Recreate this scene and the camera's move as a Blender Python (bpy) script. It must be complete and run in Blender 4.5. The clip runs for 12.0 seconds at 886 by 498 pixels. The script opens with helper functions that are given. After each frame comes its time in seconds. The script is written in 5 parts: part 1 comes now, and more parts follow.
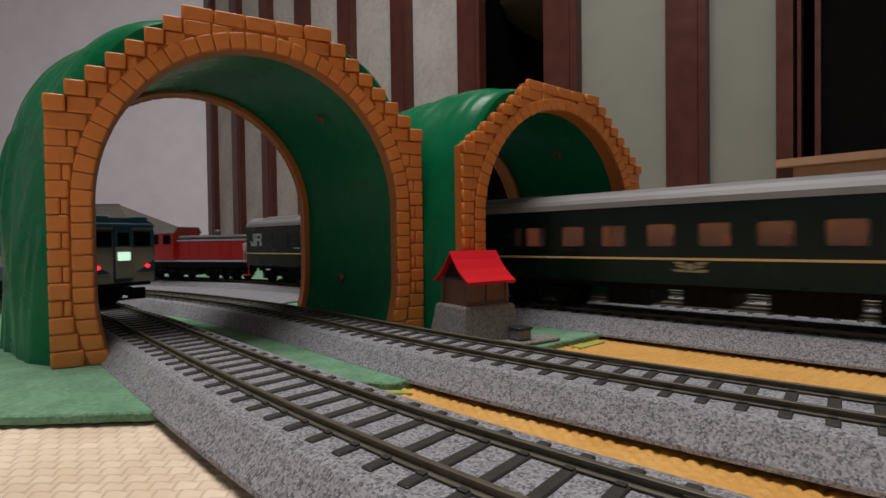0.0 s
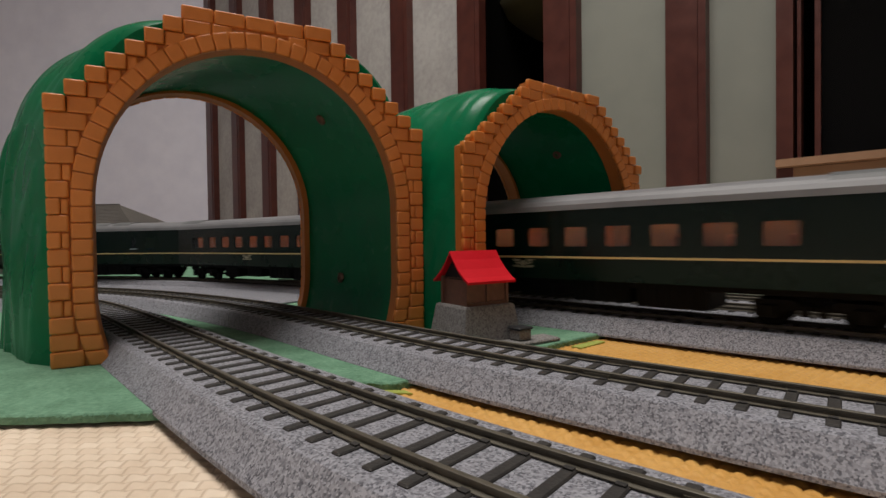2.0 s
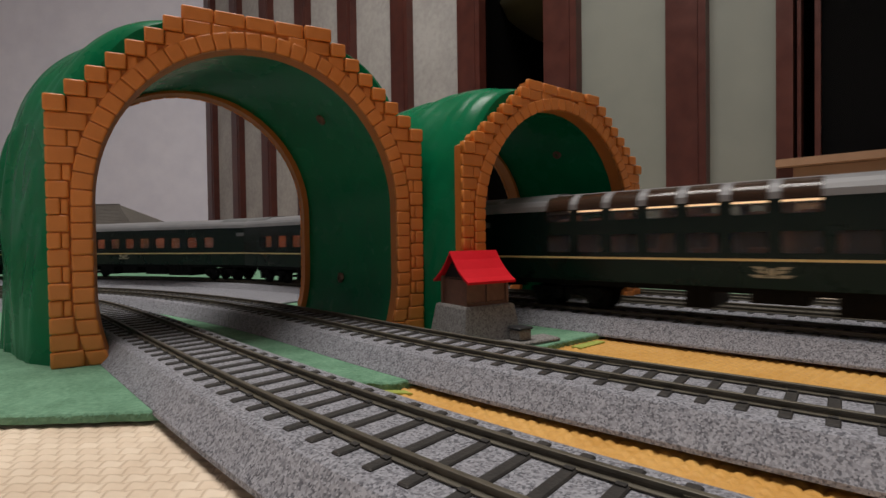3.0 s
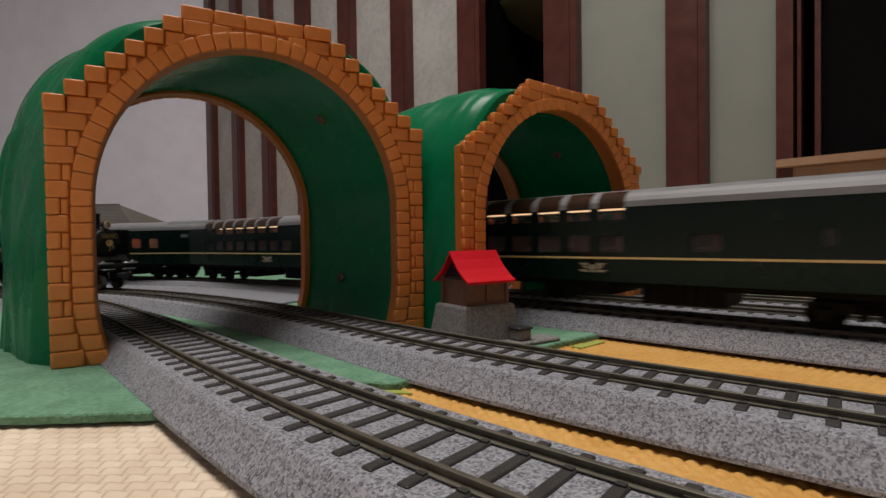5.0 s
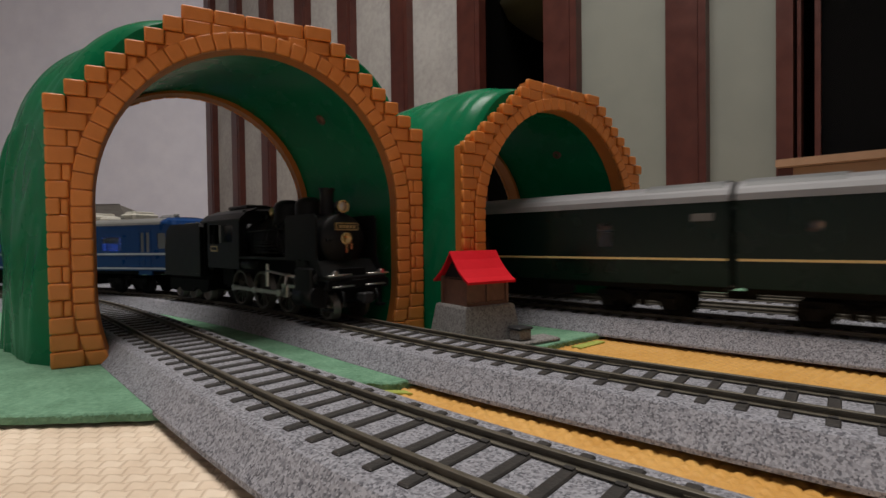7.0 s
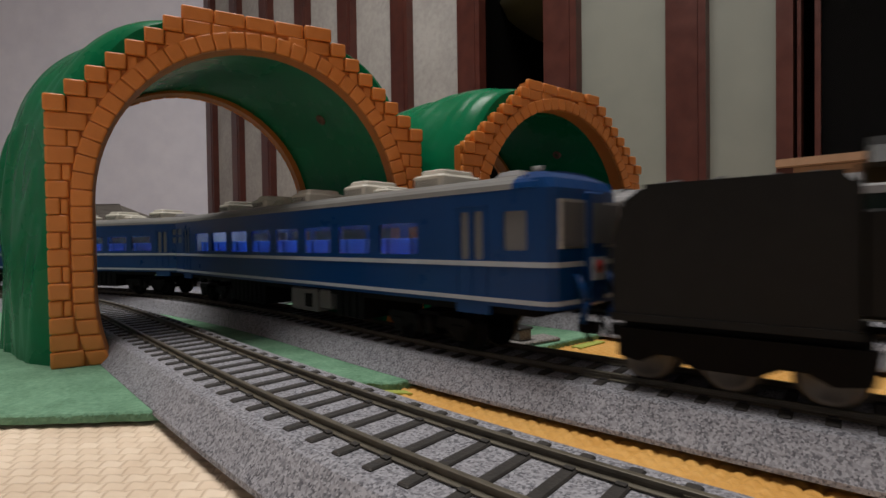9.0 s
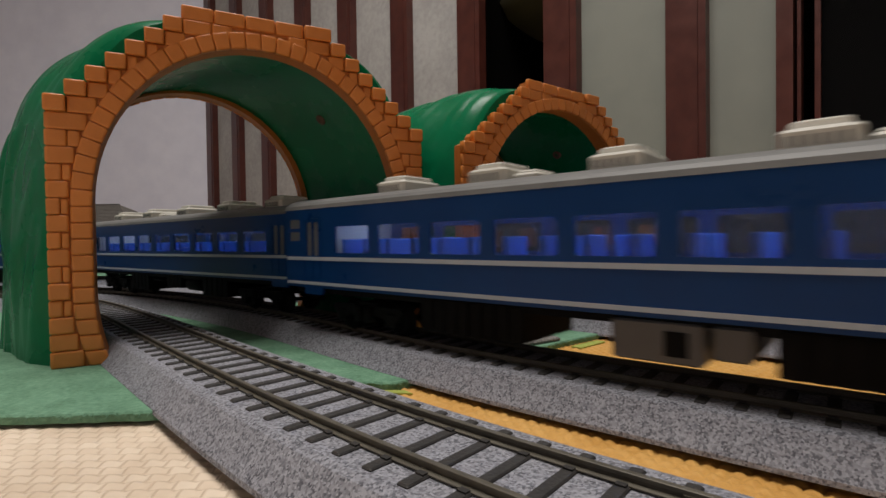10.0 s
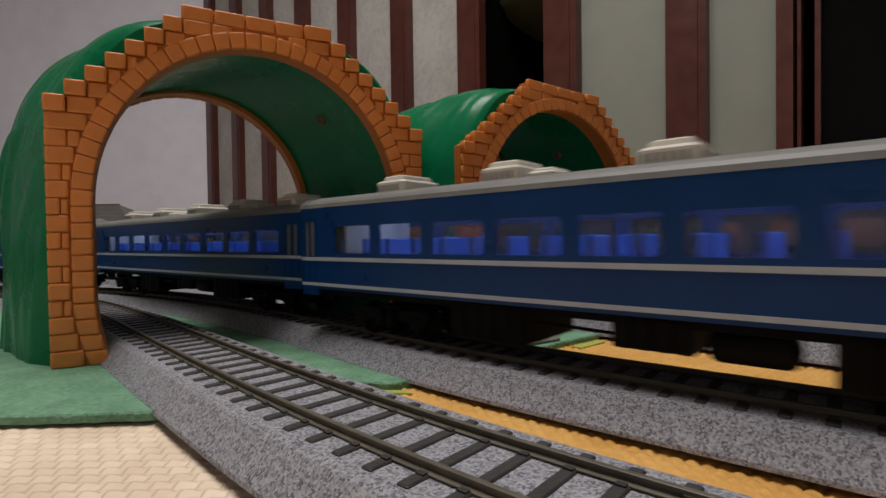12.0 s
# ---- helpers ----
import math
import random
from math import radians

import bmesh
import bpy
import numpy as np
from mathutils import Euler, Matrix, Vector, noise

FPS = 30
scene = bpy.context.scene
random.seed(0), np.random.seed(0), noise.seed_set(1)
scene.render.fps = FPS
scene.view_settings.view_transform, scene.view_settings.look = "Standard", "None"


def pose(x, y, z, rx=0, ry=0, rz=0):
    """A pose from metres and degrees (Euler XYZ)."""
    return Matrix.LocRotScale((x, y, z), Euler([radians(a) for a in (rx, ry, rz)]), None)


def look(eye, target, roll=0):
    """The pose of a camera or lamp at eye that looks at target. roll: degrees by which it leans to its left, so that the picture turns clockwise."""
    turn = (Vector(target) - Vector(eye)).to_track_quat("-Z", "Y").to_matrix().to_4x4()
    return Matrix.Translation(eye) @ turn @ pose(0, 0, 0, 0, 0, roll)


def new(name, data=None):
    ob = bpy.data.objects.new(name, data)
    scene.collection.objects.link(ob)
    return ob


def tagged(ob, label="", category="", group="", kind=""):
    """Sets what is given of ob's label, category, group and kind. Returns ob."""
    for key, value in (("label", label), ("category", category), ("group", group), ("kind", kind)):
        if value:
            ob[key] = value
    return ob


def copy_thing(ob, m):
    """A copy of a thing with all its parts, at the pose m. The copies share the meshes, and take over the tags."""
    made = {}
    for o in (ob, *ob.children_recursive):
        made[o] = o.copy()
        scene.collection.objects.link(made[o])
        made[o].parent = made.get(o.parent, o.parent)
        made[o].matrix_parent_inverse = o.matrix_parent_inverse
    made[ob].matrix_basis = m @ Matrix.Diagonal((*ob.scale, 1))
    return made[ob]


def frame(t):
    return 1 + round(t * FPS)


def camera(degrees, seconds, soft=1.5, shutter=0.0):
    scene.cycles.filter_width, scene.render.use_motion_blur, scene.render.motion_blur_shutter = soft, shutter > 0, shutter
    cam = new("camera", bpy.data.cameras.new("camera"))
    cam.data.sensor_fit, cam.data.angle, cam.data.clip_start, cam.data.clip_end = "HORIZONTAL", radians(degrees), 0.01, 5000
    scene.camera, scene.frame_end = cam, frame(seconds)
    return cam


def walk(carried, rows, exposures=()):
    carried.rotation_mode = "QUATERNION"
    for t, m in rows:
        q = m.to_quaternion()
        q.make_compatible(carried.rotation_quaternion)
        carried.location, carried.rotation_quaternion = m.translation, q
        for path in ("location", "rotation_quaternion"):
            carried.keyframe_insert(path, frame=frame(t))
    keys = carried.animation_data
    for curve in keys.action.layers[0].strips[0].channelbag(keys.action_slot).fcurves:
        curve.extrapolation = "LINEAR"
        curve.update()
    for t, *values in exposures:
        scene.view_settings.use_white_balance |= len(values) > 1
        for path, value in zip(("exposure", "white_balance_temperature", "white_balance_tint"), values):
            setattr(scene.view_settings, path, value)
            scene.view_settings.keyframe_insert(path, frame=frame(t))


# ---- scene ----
# The models are described in millimetres and scaled to metres when linked.
MM = 0.001
RAIL = 9.0
EYE = (0.0, 0.0, 42.4 * MM)
cam = camera(83.4, 12.0, soft=1.5, shutter=0.5)
VIEW = look(EYE, (0.0, math.cos(-0.018), EYE[2] + math.sin(-0.018)), roll=-0.8)
walk(cam, [(0.0, VIEW), (12.0, VIEW)], exposures=[(0.0, 0.0), (12.0, 0.0)])

# ---- light: one ceiling lamp in a closed room, evening outside ----
world = bpy.data.worlds.new("room_dark")
world.use_nodes = True
world.node_tree.nodes["Background"].inputs[0].default_value = (0.5, 0.55, 0.7, 1)
world.node_tree.nodes["Background"].inputs[1].default_value = 0.02
scene.world = world


def ceiling_light(x, y, z, size, watts, colour):
    data = bpy.data.lights.new("ceiling_lamp_light", "AREA")
    data.shape, data.size, data.energy, data.color = "DISK", size, watts, colour
    ob = new("ceiling_lamp_light", data)
    ob.location = (x, y, z)
    return ob


ceiling_light(-0.25, 0.22, 2.27, 1.2, 50, (1.0, 0.952, 0.905))


# ---- materials ----
def material(name, a, b=None, rough=0.6, metal=0.0, scale=400.0, fine=0.0, bump=0.0, bump_scale=None, coat=0.0, island=0.0, glow=None, power=0.0, spec=0.5, stretch=1.0):
    """Two colours mixed by two scales of noise, with fine relief."""
    m = bpy.data.materials.new(name)
    m.use_nodes = True
    nt = m.node_tree
    bs = nt.nodes["Principled BSDF"]
    b = b or tuple(min(1.0, c * 1.25) for c in a)
    tc = nt.nodes.new("ShaderNodeTexCoord")
    n1 = nt.nodes.new("ShaderNodeTexNoise")
    n1.inputs["Scale"].default_value, n1.inputs["Detail"].default_value = scale, 4
    n2 = nt.nodes.new("ShaderNodeTexNoise")
    n2.inputs["Scale"].default_value, n2.inputs["Detail"].default_value = scale * 0.13, 3
    add = nt.nodes.new("ShaderNodeMath")
    add.operation = "MULTIPLY_ADD"
    add.inputs[1].default_value = 0.5
    half = nt.nodes.new("ShaderNodeMath")
    half.operation = "MULTIPLY"
    half.inputs[1].default_value = 0.5
    for n in (n1, n2):
        nt.links.new(tc.outputs["Object"], n.inputs["Vector"])
    nt.links.new(n2.outputs["Fac"], half.inputs[0])
    nt.links.new(n1.outputs["Fac"], add.inputs[0])
    nt.links.new(half.outputs[0], add.inputs[2])
    ramp = nt.nodes.new("ShaderNodeValToRGB")
    ramp.color_ramp.elements[0].position, ramp.color_ramp.elements[1].position = 0.36, 0.64
    ramp.color_ramp.elements[0].color, ramp.color_ramp.elements[1].color = (*a, 1), (*b, 1)
    nt.links.new(add.outputs[0], ramp.inputs["Fac"])
    colour = ramp.outputs["Color"]
    if island:
        info = nt.nodes.new("ShaderNodeObjectInfo")
        hsv = nt.nodes.new("ShaderNodeHueSaturation")
        mr = nt.nodes.new("ShaderNodeMapRange")
        mr.inputs["To Min"].default_value, mr.inputs["To Max"].default_value = 1 - island, 1 + island
        nt.links.new(info.outputs["Random"], mr.inputs["Value"])
        nt.links.new(mr.outputs["Result"], hsv.inputs["Value"])
        nt.links.new(colour, hsv.inputs["Color"])
        colour = hsv.outputs["Color"]
    nt.links.new(colour, bs.inputs["Base Color"])
    rr = nt.nodes.new("ShaderNodeMapRange")
    rr.inputs["To Min"].default_value, rr.inputs["To Max"].default_value = max(0.02, rough - 0.08), min(1, rough + 0.08)
    nt.links.new(n1.outputs["Fac"], rr.inputs["Value"])
    nt.links.new(rr.outputs["Result"], bs.inputs["Roughness"])
    bs.inputs["Metallic"].default_value = metal
    bs.inputs["Coat Weight"].default_value = coat
    bs.inputs["Specular IOR Level"].default_value = spec
    if bump:
        nb = nt.nodes.new("ShaderNodeTexNoise")
        nb.inputs["Scale"].default_value, nb.inputs["Detail"].default_value = bump_scale or scale * 2, 3
        mp = nt.nodes.new("ShaderNodeMapping")
        mp.inputs["Scale"].default_value = (1, 1, stretch)
        nt.links.new(tc.outputs["Object"], mp.inputs["Vector"])
        nt.links.new(mp.outputs["Vector"], nb.inputs["Vector"])
        bp = nt.nodes.new("ShaderNodeBump")
        bp.inputs["Strength"].default_value, bp.inputs["Distance"].default_value = bump, 0.0006 if stretch == 1.0 else 0.003
        nt.links.new(nb.outputs["Fac"], bp.inputs["Height"])
        nt.links.new(bp.outputs["Normal"], bs.inputs["Normal"])
    if glow:
        bs.inputs["Emission Color"].default_value = (*glow, 1)
        bs.inputs["Emission Strength"].default_value = power
    return m


def speckled(name, dark, mid, light, size):
    """Moulded ballast: fine grains of three greys with a rough relief."""
    m = bpy.data.materials.new(name)
    m.use_nodes = True
    nt = m.node_tree
    bs = nt.nodes["Principled BSDF"]
    tc = nt.nodes.new("ShaderNodeTexCoord")
    v = nt.nodes.new("ShaderNodeTexVoronoi")
    v.inputs["Scale"].default_value = 1 / size
    n = nt.nodes.new("ShaderNodeTexNoise")
    n.inputs["Scale"].default_value, n.inputs["Detail"].default_value = 0.18 / size, 4
    for k in (v, n):
        nt.links.new(tc.outputs["Object"], k.inputs["Vector"])
    sep = nt.nodes.new("ShaderNodeSeparateColor")
    nt.links.new(v.outputs["Color"], sep.inputs[0])
    mx = nt.nodes.new("ShaderNodeMath")
    mx.operation = "MULTIPLY_ADD"
    mx.inputs[1].default_value = 0.7
    hf = nt.nodes.new("ShaderNodeMath")
    hf.operation = "MULTIPLY"
    hf.inputs[1].default_value = 0.3
    nt.links.new(n.outputs["Fac"], hf.inputs[0])
    nt.links.new(sep.outputs[0], mx.inputs[0])
    nt.links.new(hf.outputs[0], mx.inputs[2])
    ramp = nt.nodes.new("ShaderNodeValToRGB")
    e = ramp.color_ramp.elements
    e[0].position, e[0].color = 0.16, (*dark, 1)
    e[1].position, e[1].color = 0.86, (*light, 1)
    k = e.new(0.42)
    k.color = (*mid, 1)
    nt.links.new(mx.outputs[0], ramp.inputs["Fac"])
    nt.links.new(ramp.outputs["Color"], bs.inputs["Base Color"])
    bs.inputs["Roughness"].default_value = 0.85
    bp = nt.nodes.new("ShaderNodeBump")
    bp.inputs["Strength"].default_value, bp.inputs["Distance"].default_value = 0.9, 0.0006
    nt.links.new(mx.outputs[0], bp.inputs["Height"])
    nt.links.new(bp.outputs["Normal"], bs.inputs["Normal"])
    return m


def woven(name, a, b, gap, wide, high):
    """Rush matting: bundles of two tones, shade painted darker into the gaps, and fibres along them."""
    m = bpy.data.materials.new(name)
    m.use_nodes = True
    nt = m.node_tree
    bs = nt.nodes["Principled BSDF"]
    tc = nt.nodes.new("ShaderNodeTexCoord")
    br = nt.nodes.new("ShaderNodeTexBrick")
    br.inputs["Color1"].default_value, br.inputs["Color2"].default_value, br.inputs["Mortar"].default_value = (*a, 1), (*b, 1), (*gap, 1)
    br.inputs["Scale"].default_value, br.inputs["Brick Width"].default_value, br.inputs["Row Height"].default_value = 1.0, wide, high
    br.inputs["Mortar Size"].default_value, br.inputs["Mortar Smooth"].default_value = high * 0.13, 0.9
    n = nt.nodes.new("ShaderNodeTexNoise")
    n.inputs["Scale"].default_value, n.inputs["Detail"].default_value = 45, 5
    wob = nt.nodes.new("ShaderNodeVectorMath")
    wob.operation = "MULTIPLY_ADD"
    wob.inputs[1].default_value = (0.0016, 0.0016, 0)
    nt.links.new(tc.outputs["Object"], n.inputs["Vector"])
    nt.links.new(n.outputs["Color"], wob.inputs[0])
    nt.links.new(tc.outputs["Object"], wob.inputs[2])
    nt.links.new(wob.outputs[0], br.inputs["Vector"])
    mix = nt.nodes.new("ShaderNodeMix")
    mix.data_type, mix.blend_type = "RGBA", "MULTIPLY"
    ramp = nt.nodes.new("ShaderNodeValToRGB")
    ramp.color_ramp.elements[0].position, ramp.color_ramp.elements[1].position = 0.3, 0.62
    ramp.color_ramp.elements[0].color, ramp.color_ramp.elements[1].color = (0.80, 0.77, 0.74, 1), (1, 1, 1, 1)
    nt.links.new(n.outputs["Fac"], ramp.inputs["Fac"])
    mix.inputs["Factor"].default_value = 1.0
    nt.links.new(br.outputs["Color"], mix.inputs[6])
    nt.links.new(ramp.outputs["Color"], mix.inputs[7])
    nt.links.new(mix.outputs[2], bs.inputs["Base Color"])
    bs.inputs["Roughness"].default_value = 0.75
    bp = nt.nodes.new("ShaderNodeBump")
    bp.inputs["Strength"].default_value, bp.inputs["Distance"].default_value = 0.5, 0.0006
    bp.invert = True
    nt.links.new(br.outputs["Fac"], bp.inputs["Height"])
    nt.links.new(bp.outputs["Normal"], bs.inputs["Normal"])
    return m


def pane_glass(name, tint, rough=0.05, alpha=0.25):
    m = bpy.data.materials.new(name)
    m.use_nodes = True
    nt = m.node_tree
    bs = nt.nodes["Principled BSDF"]
    bs.inputs["Base Color"].default_value = (*tint, 1)
    bs.inputs["Roughness"].default_value = rough
    bs.inputs["Alpha"].default_value = alpha
    bs.inputs["Specular IOR Level"].default_value = 0.08 if alpha > 0.93 else 0.5
    return m


M = {}
M["ballast"] = speckled("ballast_grey", (0.085, 0.085, 0.10), (0.215, 0.215, 0.24), (0.35, 0.35, 0.385), 0.00042)
M["stone"] = speckled("stone_grey", (0.13, 0.12, 0.115), (0.20, 0.19, 0.18), (0.26, 0.25, 0.24), 0.0006)
M["sleeper"] = material("sleeper_brown", (0.016, 0.014, 0.013), (0.032, 0.028, 0.025), 0.7, scale=700, bump=0.3)
M["rail"] = material("rail_metal", (0.072, 0.062, 0.045), (0.112, 0.098, 0.072), 0.58, metal=0.25, scale=300)
M["brick"] = material("brick_orange", (0.60, 0.195, 0.034), (0.69, 0.235, 0.048), 0.40, scale=180, bump=0.12, bump_scale=900, island=0.05)
M["mortar"] = material("mortar_orange", (0.47, 0.145, 0.024), (0.53, 0.17, 0.03), 0.5, scale=180, bump=0.1)
M["green"] = material("tunnel_green", (0.001, 0.132, 0.052), (0.0015, 0.162, 0.066), 0.27, scale=40, bump=0.12, bump_scale=110, stretch=0.16, spec=0.15)
M["felt"] = material("felt_green", (0.085, 0.195, 0.115), (0.175, 0.34, 0.22), 0.95, scale=650, bump=1.0, bump_scale=1100)
M["lime"] = material("felt_lime", (0.30, 0.36, 0.07), (0.40, 0.44, 0.09), 0.9, scale=900, bump=0.8, bump_scale=2600)
M["straw"] = material("straw_yellow", (0.58, 0.30, 0.075), (0.70, 0.40, 0.12), 0.36, scale=350, bump=0.4)
M["tatami"] = woven("mat_beige", (0.76, 0.62, 0.475), (0.82, 0.69, 0.545), (0.68, 0.54, 0.405), 0.0046, 0.0032)
M["roof_red"] = material("roof_red", (0.55, 0.004, 0.012), (0.63, 0.006, 0.018), 0.5, scale=200, bump=0.08, spec=0.25)
M["hut_wood"] = material("hut_brown", (0.13, 0.062, 0.042), (0.19, 0.092, 0.062), 0.5, scale=500, bump=0.2)
M["blackish"] = material("matt_black", (0.012, 0.012, 0.013), (0.022, 0.022, 0.024), 0.55, scale=300, spec=0.3)
M["soot"] = material("locomotive_black", (0.0045, 0.005, 0.0055), (0.0085, 0.009, 0.0095), 0.42, scale=200, bump=0.08, spec=0.2)
M["frame"] = material("underframe_black", (0.004, 0.004, 0.0045), (0.007, 0.007, 0.0075), 0.65, scale=300, spec=0.08)
M["steel"] = material("steel_bright", (0.42, 0.41, 0.39), (0.55, 0.54, 0.52), 0.3, metal=0.9, scale=300)
M["wheel"] = material("wheel_dark_steel", (0.10, 0.092, 0.08), (0.16, 0.15, 0.13), 0.42, metal=0.8, scale=300)
M["brass"] = material("brass_plain", (0.65, 0.48, 0.20), (0.75, 0.57, 0.28), 0.3, metal=0.9, scale=300)
M["blue"] = material("coach_blue", (0.003, 0.034, 0.135), (0.004, 0.042, 0.16), 0.30, scale=60, spec=0.2)
M["ivory"] = material("stripe_white", (0.34, 0.39, 0.45), (0.42, 0.47, 0.53), 0.45, scale=300)
M["roof_grey"] = material("roof_grey", (0.125, 0.125, 0.122), (0.165, 0.165, 0.16), 0.55, scale=120)
M["unit"] = material("cooler_cream", (0.50, 0.48, 0.42), (0.58, 0.56, 0.50), 0.55, scale=150)
M["dgreen"] = material("coach_dark_green", (0.002, 0.0095, 0.0075), (0.0028, 0.0125, 0.0098), 0.25, scale=60, spec=0.28)
M["dgreen2"] = material("coach_lower_green", (0.0025, 0.012, 0.0075), (0.003, 0.015, 0.0095), 0.28, scale=60, spec=0.28)
M["silver"] = material("roof_silver", (0.165, 0.165, 0.172), (0.205, 0.205, 0.213), 0.45, scale=100)
M["silver2"] = material("roof_panel_grey", (0.10, 0.105, 0.107), (0.135, 0.14, 0.142), 0.5, scale=100)
M["gold"] = material("stripe_gold", (0.62, 0.47, 0.20), (0.70, 0.54, 0.25), 0.4, scale=300)
M["pale_gold"] = material("emblem_pale_gold", (0.27, 0.25, 0.17), (0.34, 0.31, 0.22), 0.45, scale=300)
M["seat"] = material("seat_blue", (0.012, 0.12, 0.56), (0.02, 0.16, 0.68), 0.7, scale=200)
M["seat_red"] = material("seat_brown_red", (0.30, 0.10, 0.05), (0.42, 0.16, 0.08), 0.7, scale=200)
M["wall_in"] = material("inner_wall_pale", (0.45, 0.45, 0.48), (0.52, 0.52, 0.55), 0.7, scale=100)
M["wall_warm"] = material("inner_wall_wood", (0.16, 0.075, 0.040), (0.24, 0.12, 0.065), 0.6, scale=100)
M["lamp_cool"] = material("lamp_strip_cool", (0.8, 0.85, 1.0), rough=0.6, glow=(0.50, 0.66, 1.0), power=8.0)
M["lamp_warm"] = material("lamp_strip_warm", (1.0, 0.8, 0.6), rough=0.6, glow=(1.0, 0.62, 0.34), power=1.6)
M["lamp_bright"] = material("lamp_strip_amber", (1.0, 0.8, 0.6), rough=0.6, glow=(1.0, 0.66, 0.40), power=13.0)
M["glass"] = pane_glass("pane_clear", (0.10, 0.11, 0.13), 0.04, 0.22)
M["glass_sky"] = pane_glass("pane_bronze", (0.045, 0.025, 0.016), 0.10, 0.93)
M["glass_sky"].node_tree.nodes["Principled BSDF"].inputs["Specular IOR Level"].default_value = 0.25
M["glass_frost"] = pane_glass("pane_frosted", (0.125, 0.13, 0.14), 0.30, 0.92)
# Almost opaque black tint: the dark behind the windows is painted into it.
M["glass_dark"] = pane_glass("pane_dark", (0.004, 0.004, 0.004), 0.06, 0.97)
M["dd_red"] = material("locomotive_red", (0.40, 0.016, 0.015), (0.47, 0.022, 0.02), 0.35, scale=80, coat=0.2)
M["dd_grey"] = material("locomotive_grey", (0.085, 0.085, 0.085), (0.12, 0.12, 0.12), 0.5, scale=80)
M["cream"] = material("railcar_cream", (0.30, 0.28, 0.22), (0.36, 0.335, 0.27), 0.4, scale=80)
M["teal"] = material("railcar_teal", (0.022, 0.075, 0.115), (0.03, 0.09, 0.14), 0.4, scale=80)
M["tail"] = material("tail_lamp_red", (0.8, 0.02, 0.02), rough=0.3, glow=(1.0, 0.03, 0.05), power=1.3)
M["screen"] = material("display_glow", (0.7, 0.9, 0.7), rough=0.4, glow=(0.62, 0.95, 0.72), power=0.9)
M["plaster"] = material("plaster_grey", (0.30, 0.29, 0.285), (0.405, 0.395, 0.385), 0.92, scale=60, bump=0.9, bump_scale=160)
M["wallpaper"] = material("wallpaper_lilac", (0.70, 0.71, 0.83), (0.78, 0.79, 0.90), 0.9, scale=14, bump=0.5, bump_scale=200)
M["panel"] = material("panel_sage", (0.175, 0.181, 0.160), (0.215, 0.221, 0.194), 0.8, scale=8, bump=0.15, bump_scale=120)
M["post"] = material("post_red_brown", (0.050, 0.013, 0.010), (0.085, 0.023, 0.016), 0.34, scale=30, bump=0.15, bump_scale=90)
M["wood"] = material("sill_wood", (0.24, 0.135, 0.075), (0.32, 0.185, 0.11), 0.5, scale=25, bump=0.15, bump_scale=80)
M["ceiling"] = material("ceiling_white", (0.62, 0.60, 0.56), (0.70, 0.68, 0.64), 0.9, scale=6)
# Near-black base: the missing light of unlit spaces is put into the colour.
M["unlit_black"] = material("unlit_black", (0.0015, 0.0014, 0.0013), (0.003, 0.0028, 0.0025), 0.95, scale=6, spec=0.03)
M["olive"] = material("shade_olive", (0.030, 0.023, 0.006), (0.048, 0.038, 0.010), 0.8, scale=20)
M["shed_roof"] = material("shed_roof_grey", (0.062, 0.054, 0.047), (0.092, 0.081, 0.071), 0.75, scale=150, bump=0.3)
M["shed_wall"] = material("shed_wall_grey", (0.17, 0.165, 0.155), (0.23, 0.225, 0.21), 0.7, scale=90, bump=0.2)
M["shed_trim"] = material("shed_trim_dark", (0.07, 0.068, 0.064), (0.10, 0.097, 0.09), 0.6, scale=90)
M["grey_bin"] = material("plastic_grey", (0.16, 0.17, 0.18), (0.20, 0.21, 0.22), 0.5, scale=20)


